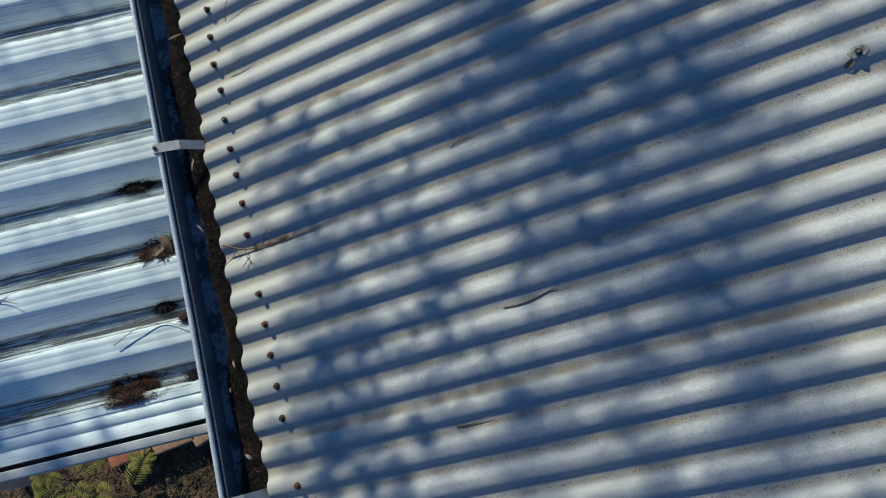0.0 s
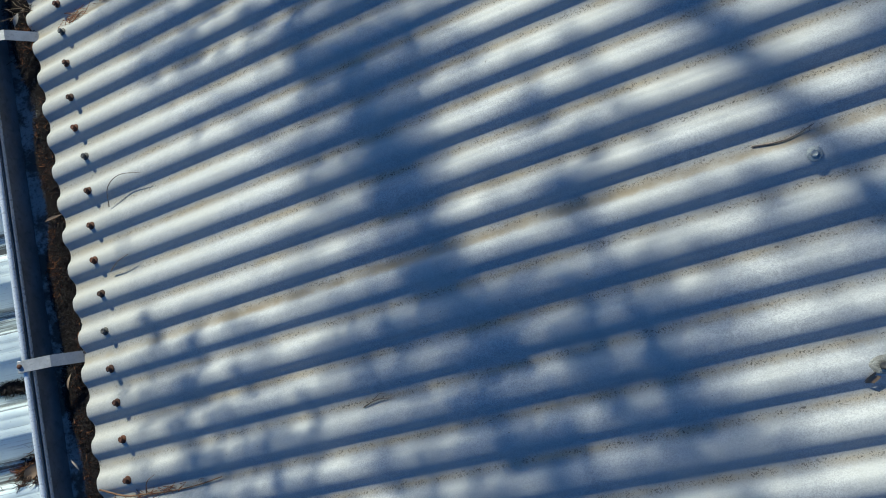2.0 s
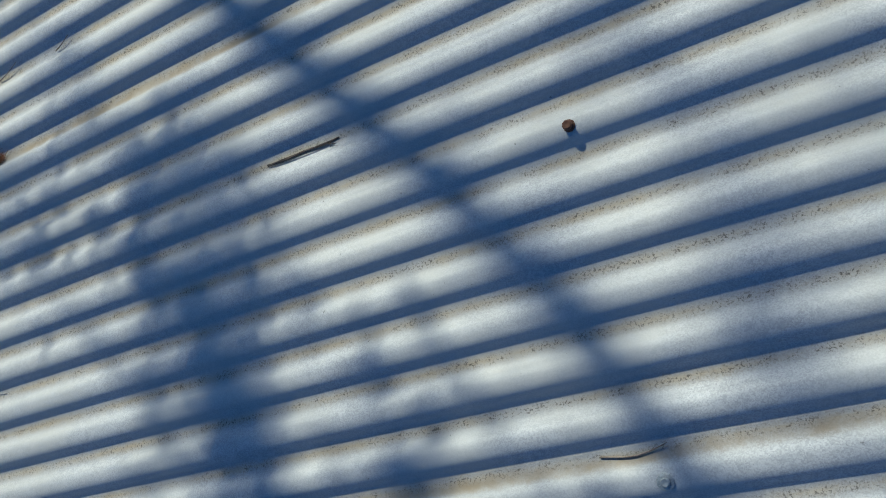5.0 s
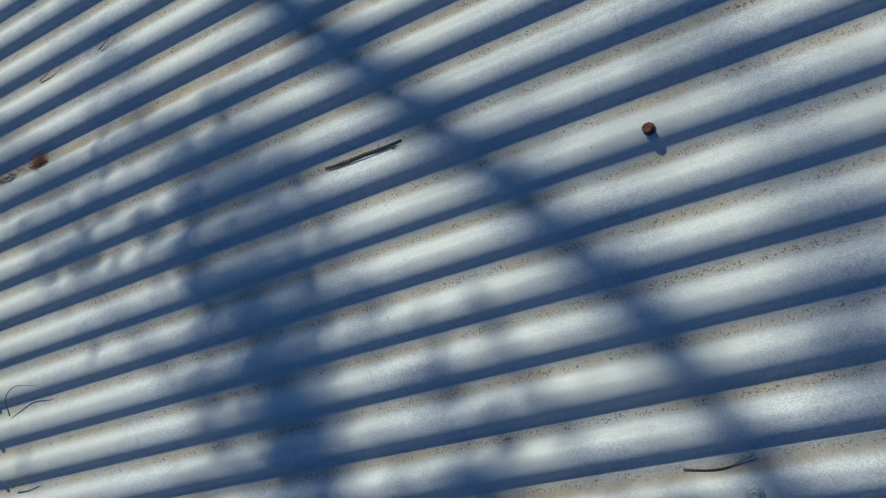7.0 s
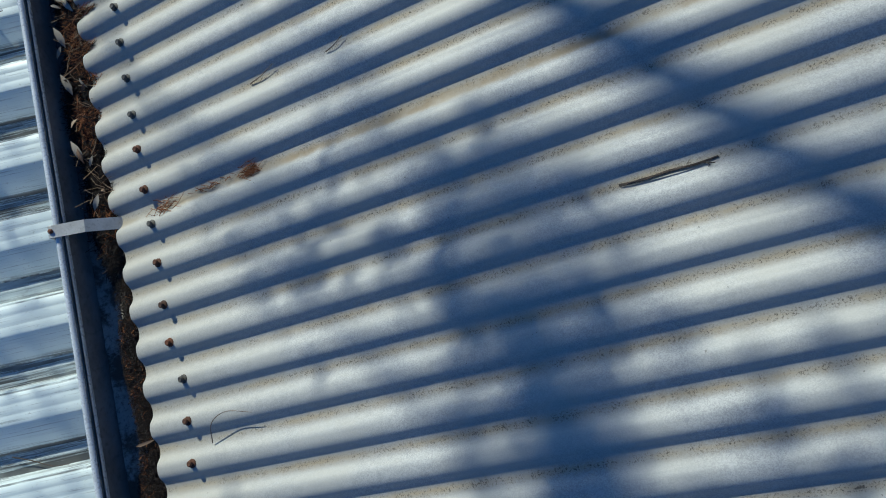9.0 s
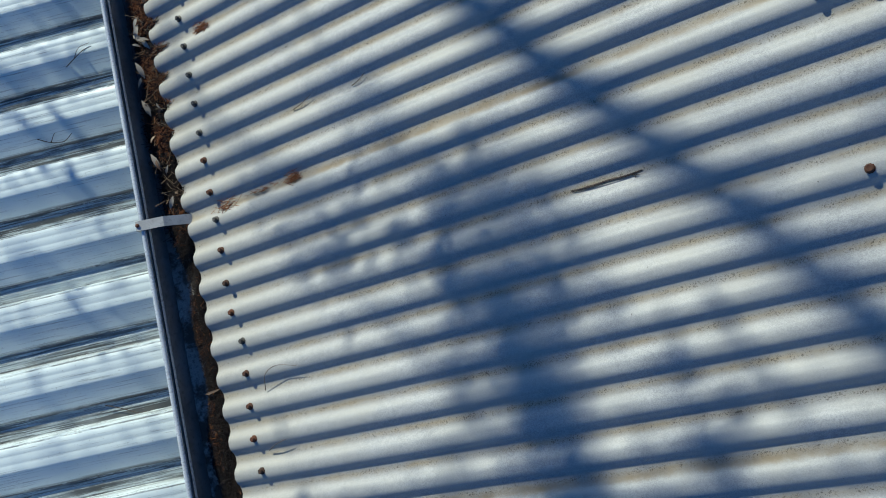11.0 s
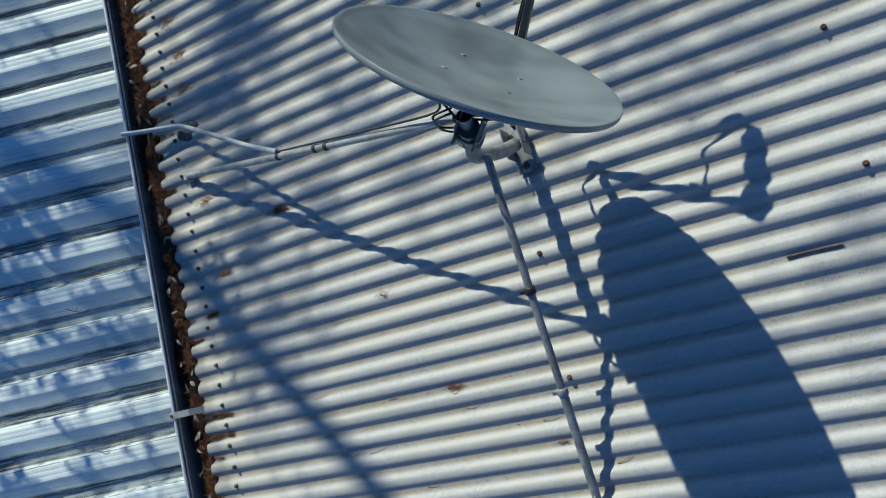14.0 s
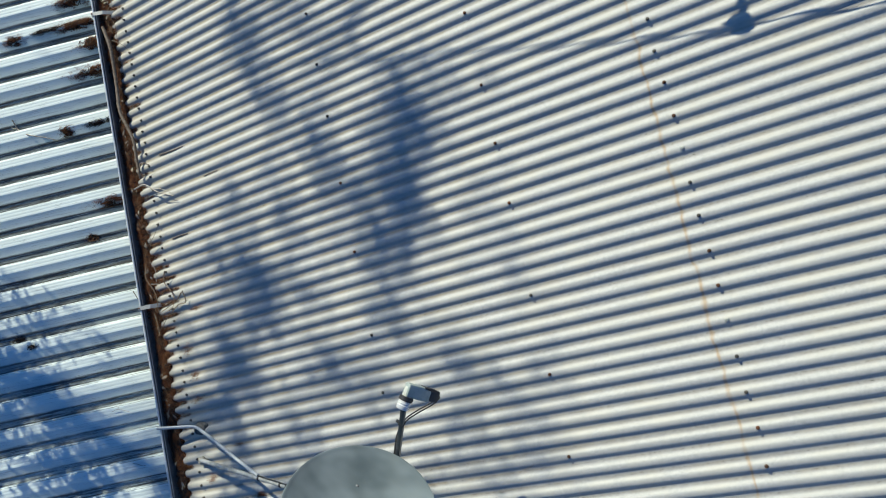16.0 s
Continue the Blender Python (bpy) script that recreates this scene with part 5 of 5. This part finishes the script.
for i, (x, y, l) in enumerate(((-0.42, -0.70, 0.19), (-0.75, -0.52, 0.10), (-0.45, 0.07, 0.12), (-0.52, 0.85, 0.10), (-0.60, 1.32, 0.12), (-0.40, 1.05, 0.09), (-0.75, 0.60, 0.09), (-0.55, 2.66, 0.11), (-0.47, 2.32, 0.08), (-0.65, 1.9, 0.10))):
    r2 = random.Random(40 + i)
    bm = bmesh.new()
    pts = [Vector((x + l * t, y + 0.03 * math.sin(3 * t + i) * l / 0.1 * 0.6, 0)) for t in (0, 0.35, 0.7, 1.0)]
    for p in pts:
        p.z = patio_z(p.x, p.y) + 0.006 + 0.010 * r2.random()
    tube(bm, smooth_path(pts, 4), 0.0014, 6, True, 0.0008)
    if i % 2:
        q = pts[1]
        tube(bm, smooth_path([q, q + Vector((0.02, 0.025, 0.006)), q + Vector((0.05, 0.035, 0.002))], 4), 0.0010, 6, True, 0.0005)
    whole("patio_twig", bm, PALETWIG if i in (0, 7) else DARKTWIG, pts[0], "thin dry twig lying on the patio roof", "twig", "twigs on the patio roof", space=IDENT)
bm = bmesh.new()
tube(bm, smooth_path([Vector((x, y, patio_z(x, y) + 0.009)) for x, y in ((-0.942, 4.712), (-0.921, 4.639), (-0.824, 4.568), (-0.745, 4.540), (-0.664, 4.505))], 5), 0.0048, 8, True, 0.0030)
tube(bm, smooth_path([Vector((x, y, patio_z(x, y) + 0.008)) for x, y in ((-0.928, 4.66), (-0.955, 4.66), (-0.975, 4.685))], 5), 0.0032, 7, True, 0.0016)
whole("patio_branch", bm, PALETWIG, (-0.82, 4.568, PZ), "bleached bent branch lying across the ribs of the patio roof", "branch", space=IDENT)


# ---------------------------------------------------------------- garden seen past the end of the patio roof
def fern(x, y, z, fronds, length, seed, turn=0.0, label="small yellow-green fern growing in the soil"):
    """A fern: arching stalks with two rows of narrow leaflets that lie close together."""
    r2 = random.Random(seed)
    plant = thing("fern", Matrix.Translation((x, y, GROUND)), label, "fern", "ferns in the garden")
    top = Vector((x, y, z))
    for i in range(fronds):
        a = turn + 2 * math.pi * (i + r2.uniform(-0.2, 0.2)) / fronds
        d = Vector((math.cos(a), math.sin(a), 0))
        L = length * r2.uniform(0.75, 1.15)
        spine = smooth_path([Vector((x, y, GROUND)), top.lerp(Vector((x, y, GROUND)), 0.4), top + d * L * 0.35, top + d * L * 0.75 + Vector((0, 0, L * 0.02)), top + d * L + Vector((0, 0, -L * 0.12))], 7)
        out = ([], [])
        s = d.cross(Vector((0, 0, 1)))
        body = spine[14:]
        for j, p in enumerate(body[:-1]):
            t = j / len(body)
            w = L * 0.34 * (0.35 + 0.65 * math.sin(math.pi * min(t + 0.18, 1.0))) * r2.uniform(0.85, 1.1)
            for sgn in (-1, 1):
                q = p.lerp(body[j + 1], 0.25 * (sgn + 1))
                leaf(out, q + s * sgn * w * 0.5 + d * w * 0.16, s * sgn + d * 0.42 + Vector((0, 0, r2.uniform(-0.25, 0.05))), (0, 0, 1), w, 0.0055 + 0.008 * L, 0.25, 0.08)
        b2 = bmesh.new()
        vs = [b2.verts.new(v) for v in out[0]]
        for f in out[1]:
            b2.faces.new([vs[k] for k in f])
        frond = part("frond", b2, FERN, plant, "", IDENT)
        b3 = bmesh.new()
        tube(b3, spine, 0.003, 6, True, 0.0012)
        part("stalk", b3, STALK, frond, "", IDENT)


fern(-1.62, -0.96, GROUND + 0.22, 6, 0.21, 1, 0.6)
fern(-1.74, -1.02, GROUND + 0.18, 6, 0.15, 4, 0.2)
fern(-1.34, -1.12, GROUND + 0.20, 4, 0.21, 2, 0.7)
fern(-1.26, -0.94, GROUND + 0.10, 5, 0.09, 3, 1.2, "seedling fern with a few short fronds")
for i, (x, y, rz) in enumerate(((-0.88, -0.85, 20), (-1.09, -0.86, 8), (-1.33, -0.87, 12))):
    bm = bmesh.new()
    block(bm, (-0.115, -0.055, 0.0), (0.115, 0.055, 0.076), 0.004)
    bm.transform(pose(x, y, GROUND + 0.008, 0, 0, rz))
    whole("brick", bm, BRICK, (x, y, GROUND + 0.008), "orange clay brick lying on the soil", "brick", "bricks in the garden", space=IDENT)
r2 = random.Random(77)
out = ([], [])
for i in range(2600):
    x, y = r2.uniform(-2.3, -0.3), r2.uniform(-1.7, -0.7)
    leaf(out, (x, y, GROUND + 0.03), (r2.uniform(-1, 1), r2.uniform(-1, 1), r2.uniform(-0.3, 0.3)), (r2.uniform(-0.4, 0.4), r2.uniform(-0.4, 0.4), 1), r2.uniform(0.012, 0.045), r2.uniform(0.004, 0.010))
joined("ground_litter", out, MULCH, (-1.2, -1.2, GROUND), "dry leaves scattered over the soil", "leaf litter", IDENT)


# ---------------------------------------------------------------- trees that shade the roof, and the overhead line
def over_roof(x, y, h):
    """In the world: h above the roof's plane, on the sunbeam that meets the roof at (x, y)."""
    return W @ (Vector((x, y, 0)) - SUNWAY * h)


def tree(label, trunk, limbs, tufts, seed, twig_from, loose, full):
    """A tapered trunk, limbs, twigs and tufts of small leaves. limbs: (points, radius, end radius)."""
    r2 = random.Random(seed)
    base = trunk[0]
    ob = thing("tree", Matrix.Translation(base), label, "tree", "trees beside the house")
    bm = bmesh.new()
    tube(bm, smooth_path(trunk, 6), 0.15, 12, True, 0.06)
    part("trunk", bm, TRUNK, ob, "", IDENT)
    joints = []
    for pts, r, e in limbs:
        bm = bmesh.new()
        path = smooth_path(pts, 8)
        tube(bm, path, r, 9, True, e)
        joints += path[3:]
        part("limb", bm, TRUNK, ob, "", IDENT)
    leaves, bm = ([], []), bmesh.new()
    for x, y, rx, ry, count, h0, h1 in tufts:
        r2 = random.Random(seed + round(x * 1000) * 7919 + round(y * 1000))
        for i in range(count):
            a, q = r2.uniform(0, 2 * math.pi), math.sqrt(r2.random())
            c = over_roof(x + rx * q * math.cos(a), y + ry * q * math.sin(a), r2.uniform(h0, h1))
            for j in range(r2.randint(full - 5, full + 5)):
                p = c + Vector((r2.gauss(0, loose), r2.gauss(0, loose), r2.gauss(0, loose)))
                leaf(leaves, p, (r2.uniform(-1, 1), r2.uniform(-1, 1), r2.uniform(-1.2, 0.2)), (r2.uniform(-1, 1), r2.uniform(-1, 1), r2.uniform(0.1, 1)),
                     r2.uniform(0.045, 0.085), r2.uniform(0.014, 0.024), 0.25, 0.12)
            if i % twig_from == 0:
                near = min(joints, key=lambda v: (v - c).length_squared)
                mid = near.lerp(c, 0.5) + Vector((r2.uniform(-0.08, 0.08), r2.uniform(-0.08, 0.08), r2.uniform(-0.02, 0.10)))
                tube(bm, smooth_path([near, mid, c], 4), 0.0045, 5, False, 0.0015)
    part("twigs", bm, TRUNK, ob, "", IDENT, True, "stuff")
    b2 = bpy.data.meshes.new("leaves")
    b2.from_pydata([tuple(Vector(v) - Vector(base)) for v in leaves[0]], [], leaves[1])
    b2.materials.append(GUM)
    crown = new("leaves", b2)
    crown.parent = ob
    tagged(crown, "many small narrow green leaves", "", "", "stuff")


def wisps(places, h0, h1):
    """Single sprays of leaves: (x, y, how many)."""
    return [(x, y, 0.03, 0.04, n, h0 - (0.7 if x < 0.5 else 0.0), h1 - (0.7 if x < 0.5 else 0.0)) for x, y, n in places]


FORK = over_roof(-3.4, 3.9, 9.0)
SPREAD = [(0.70, 0.34, 0.07, 0.12, 5, 2.9, 3.4), (0.70, 0.13, 0.13, 0.15, 10, 2.9, 3.4), (0.71, -0.08, 0.06, 0.14, 7, 2.9, 3.4), (0.92, -0.62, 0.25, 0.12, 6, 2.9, 3.5), (0.08, -0.70, 0.12, 0.50, 8, 2.9, 3.6),
          (1.03, -0.18, 0.04, 0.10, 3, 2.9, 3.3), (1.02, -0.46, 0.10, 0.05, 4, 2.9, 3.3), (0.85, -1.40, 0.7, 0.25, 8, 2.9, 3.6), (0.92, -1.00, 0.2, 0.10, 3, 2.9, 3.4), (1.30, -0.36, 0.15, 0.07, 4, 3.0, 3.6),
          (1.08, -0.88, 0.20, 0.10, 4, 2.9, 3.5), (0.85, -0.84, 0.14, 0.08, 4, 2.9, 3.5), (1.15, -1.12, 0.15, 0.08, 2, 2.9, 3.5), (0.86, 0.20, 0.14, 0.12, 3, 4.6, 5.6), (1.26, 0.12, 0.10, 0.10, 2, 4.6, 5.6), (1.53, -0.28, 0.15, 0.12, 2, 4.6, 5.6), (1.62, -0.05, 0.16, 0.20, 3, 4.6, 5.6), (1.50, 0.20, 0.2, 0.1, 2, 4.6, 5.6)]
WISPS = wisps(((0.38, 0.38, 1), (0.53, -0.24, 1), (0.69, -0.21, 2), (1.00, -0.27, 1), (0.82, -0.33, 3), (0.70, -0.43, 2), (0.79, -0.43, 2), (0.32, -0.36, 1), (0.64, -0.34, 2),
               (0.84, -0.56, 2), (0.31, -0.51, 2), (0.41, -0.58, 2), (0.66, -0.70, 2), (0.41, -0.85, 2), (0.13, -0.86, 2), (0.76, -0.99, 2), (0.42, -1.0, 2), (1.05, -1.11, 2), (0.55, -0.52, 1), (0.20, -1.05, 2), (0.52, -1.20, 2), (0.52, 0.48, 1), (0.23, 0.36, 1), (0.19, 0.42, 1), (1.13, -0.92, 2)), 2.9, 3.4)
WISPS += wisps(((0.60, -1.10, 3), (0.80, -1.20, 3), (1.00, -1.25, 2), (0.35, -1.12, 2), (0.25, -0.95, 2), (1.08, -0.53, 3), (1.00, -0.40, 2), (1.16, -0.60, 2), (0.45, -0.72, 1), (0.18, -0.34, 1), (0.12, -0.45, 2), (0.20, -0.56, 2), (0.10, -1.05, 3), (0.16, -1.20, 3), (-0.73, -0.95, 5), (-0.90, -0.85, 5), (-0.60, -1.10, 4), (-1.10, -1.10, 4)), 2.9, 3.4)
OVER_PATIO = [(x, y, 0.13, 0.12, n, 1.5, 2.1) for x, y, n in ((-0.50, 0.32, 2), (-0.78, 0.45, 3), (-0.45, 0.72, 2), (-0.62, 0.95, 3), (-0.95, 0.95, 4), (-0.75, 1.38, 3), (-0.42, 1.25, 2), (-0.60, 1.12, 2),
              (-1.20, 1.35, 5), (-0.50, 1.70, 4), (-0.92, 1.85, 4), (-1.35, 1.95, 5), (-1.20, 0.55, 4), (-0.30, 2.12, 3))] + wisps(((0.05, 1.70, 3), (0.14, 1.90, 2)), 3.0, 3.6)
tree("tall leafy garden tree with a spreading crown",
     [FORK + Vector((-0.9, 0.7, GROUND - FORK.z)), FORK + Vector((-0.85, 0.65, -6.2)), FORK + Vector((-0.5, 0.4, -2.4)), FORK],
     [([FORK, over_roof(-2.3, 3.1, 8.2), over_roof(-1.3, 2.68, 7.2), over_roof(-0.6, 2.40, 6.4), over_roof(-0.12, 2.02, 5.8), over_roof(0.15, 1.63, 5.4), over_roof(0.56, 1.05, 5.0), over_roof(0.90, 0.53, 4.5), over_roof(1.20, 0.11, 4.3), over_roof(1.42, -0.33, 4.3), over_roof(1.62, -0.85, 4.6)], 0.085, 0.018),
      ([over_roof(-0.12, 2.02, 5.8), over_roof(-0.1, 1.5, 4.8), over_roof(0.0, 0.8, 3.8), over_roof(0.45, 0.35, 3.6), over_roof(0.68, 0.05, 3.5), over_roof(0.78, -0.40, 3.5), over_roof(0.98, -0.95, 3.5)], 0.012, 0.004),
      ([over_roof(-1.3, 2.68, 7.2), over_roof(-1.7, 1.9, 5.0), over_roof(-1.7, 0.2, 3.6), over_roof(-1.4, -1.2, 3.4), over_roof(-0.3, -1.9, 3.4)], 0.012, 0.004),
      ([over_roof(-1.3, 2.68, 7.2), over_roof(-1.25, 2.2, 5.0), over_roof(-1.1, 1.6, 3.8)], 0.012, 0.004)],
     SPREAD + WISPS + OVER_PATIO, 5, 3, 0.052, 19)
CORE = [(1.72, 3.38, 0.10, 0.18, 9, 4.4, 5.2), (1.77, 3.72, 0.12, 0.18, 6, 4.4, 5.2), (1.86, 3.98, 0.12, 0.16, 7, 4.4, 5.0), (1.55, 3.22, 0.08, 0.10, 4, 4.4, 5.0), (0.67, 3.37, 0.10, 0.12, 5, 4.2, 4.8), (0.56, 3.09, 0.12, 0.15, 5, 4.2, 4.8),
        (0.40, 2.79, 0.10, 0.15, 8, 4.2, 4.8), (0.27, 2.61, 0.10, 0.10, 5, 4.2, 4.8), (0.77, 3.10, 0.06, 0.15, 4, 4.2, 4.8), (1.5, 4.8, 0.7, 0.3, 16, 4.6, 5.4), (0.22, 2.25, 0.16, 0.30, 2, 4.2, 4.8), (1.25, 3.3, 0.6, 0.8, 13, 4.3, 5.2), (0.75, 2.45, 0.35, 0.3, 5, 4.3, 5.0), (2.02, 2.38, 0.32, 0.28, 4, 4.4, 5.2), (1.72, 3.5, 0.28, 0.35, 9, 4.4, 5.4)]
CORE += [(2.25, 1.25, 0.3, 0.2, 3, 4.4, 5.2), (0.17, 1.71, 0.2, 0.12, 5, 4.2, 5.0), (1.45, 2.0, 0.5, 0.22, 5, 4.4, 5.2), (0.55, 3.1, 0.26, 0.32, 5, 4.2, 5.2), (2.00, 2.03, 0.16, 0.14, 2, 4.4, 5.2), (1.10, 2.42, 0.32, 0.25, 6, 4.4, 5.2), (0.35, 2.2, 0.25, 0.3, 6, 4.2, 5.0)]
FAINT = wisps(((1.03, 4.17, 2), (1.20, 3.85, 3), (1.36, 3.57, 3), (1.46, 3.19, 3), (1.46, 2.89, 2), (2.35, 3.91, 1), (2.16, 3.27, 1), (2.10, 3.97, 2), (1.40, 4.37, 1), (0.42, 3.43, 2), (0.33, 3.07, 2), (0.08, 2.99, 2), (1.83, 2.57, 2), (2.20, 2.09, 1),
               (1.71, 2.08, 1), (0.84, 4.67, 3), (0.95, 4.38, 3), (2.21, 2.97, 1), (1.03, 2.79, 1), (0.95, 3.13, 1), (0.73, 2.45, 1), (0.94, 1.96, 1), (0.62, 3.75, 2), (0.95, 3.6, 1), (0.25, 3.4, 1)), 4.3, 5.0)
FAINT += wisps(((0.25, 1.95, 2), (0.45, 1.75, 2), (0.30, 1.50, 2), (0.62, 2.05, 2), (0.15, 1.35, 1), (0.85, 2.2, 1), (1.35, 2.5, 1)), 4.3, 5.0)
PATIO_SIDE = [(x, y, rx, ry, n, 1.5, 2.0) for x, y, rx, ry, n in ((-0.65, 1.72, 0.25, 0.2, 9), (-0.82, 3.08, 0.2, 0.2, 3), (-1.2, 3.25, 0.25, 0.22, 9), (-0.78, 2.33, 0.18, 0.18, 7), (-1.02, 2.60, 0.18, 0.22, 14), (-1.35, 2.75, 0.3, 0.32, 22),
              (-0.97, 2.1, 0.25, 0.2, 12), (-1.5, 2.2, 0.35, 0.35, 26), (-0.55, 2.10, 0.15, 0.15, 3), (-1.2, 1.55, 0.3, 0.3, 8))]
tree("tall slender garden tree beyond the end of the house",
     [Vector((1.7, 11.6, GROUND)), Vector((1.65, 11.6, 0.0)), Vector((1.5, 11.5, 2.6)), Vector((1.2, 11.4, 4.6))],
     [([Vector((1.2, 11.4, 4.6)), over_roof(1.75, 4.55, 5.1), over_roof(1.84, 4.05, 4.8), over_roof(1.75, 3.55, 4.7), over_roof(1.66, 3.15, 4.7), over_roof(1.50, 2.80, 4.7)], 0.020, 0.005),
      ([over_roof(1.75, 4.55, 5.1), over_roof(1.30, 4.05, 4.9), over_roof(1.18, 3.40, 4.8), over_roof(1.10, 2.75, 4.8)], 0.010, 0.004),
      ([over_roof(1.75, 4.55, 5.1), over_roof(0.95, 4.00, 4.8), over_roof(0.58, 3.10, 4.5), over_roof(0.30, 2.60, 4.4)], 0.010, 0.004)],
     CORE + FAINT + PATIO_SIDE, 8, 3, 0.065, 27)

# overhead service line with its connector, from a small bracket on the roof to a pole in the street
line = thing("overhead_line", W @ Matrix.Translation((4.58, 3.47, CREST)), "thin black overhead service line with a connector", "cable")
ends = [Vector((4.58, 3.47, 0.06)), Vector((3.21, 4.94, 0.90)), Vector((2.13, 6.07, 1.52)), Vector((-8.60, 17.90, 7.80))]
bm = bmesh.new()
tube(bm, smooth_path(ends, 8), 0.0062, 8)
part("cable", bm, CABLE, line)
bm = bmesh.new()
block(bm, (4.56, 3.45, CREST - 0.004), (4.60, 3.49, 0.07), 0.003)
part("bracket", bm, STRAP, line)
bm = bmesh.new()
c = ends[1]
bmesh.ops.create_uvsphere(bm, u_segments=16, v_segments=10, radius=0.05, matrix=Matrix.Translation(c) @ Matrix.Diagonal((1.0, 0.8, 0.75, 1)))
tube(bm, [c + Vector((0, 0.03, 0)), c + Vector((0.02, 0.16, 0.05))], 0.014, 8)
part("connector", bm, BLACK, line)
foot = W @ ends[-1]
bm = bmesh.new()
tube(bm, [Vector((foot.x, foot.y + 0.12, GROUND)), Vector((foot.x, foot.y + 0.12, foot.z + 0.6))], 0.13, 14, True, 0.10)
whole("power_pole", bm, BARK, (foot.x, foot.y + 0.12, GROUND), "weathered timber pole that carries the overhead line", "pole", space=IDENT)
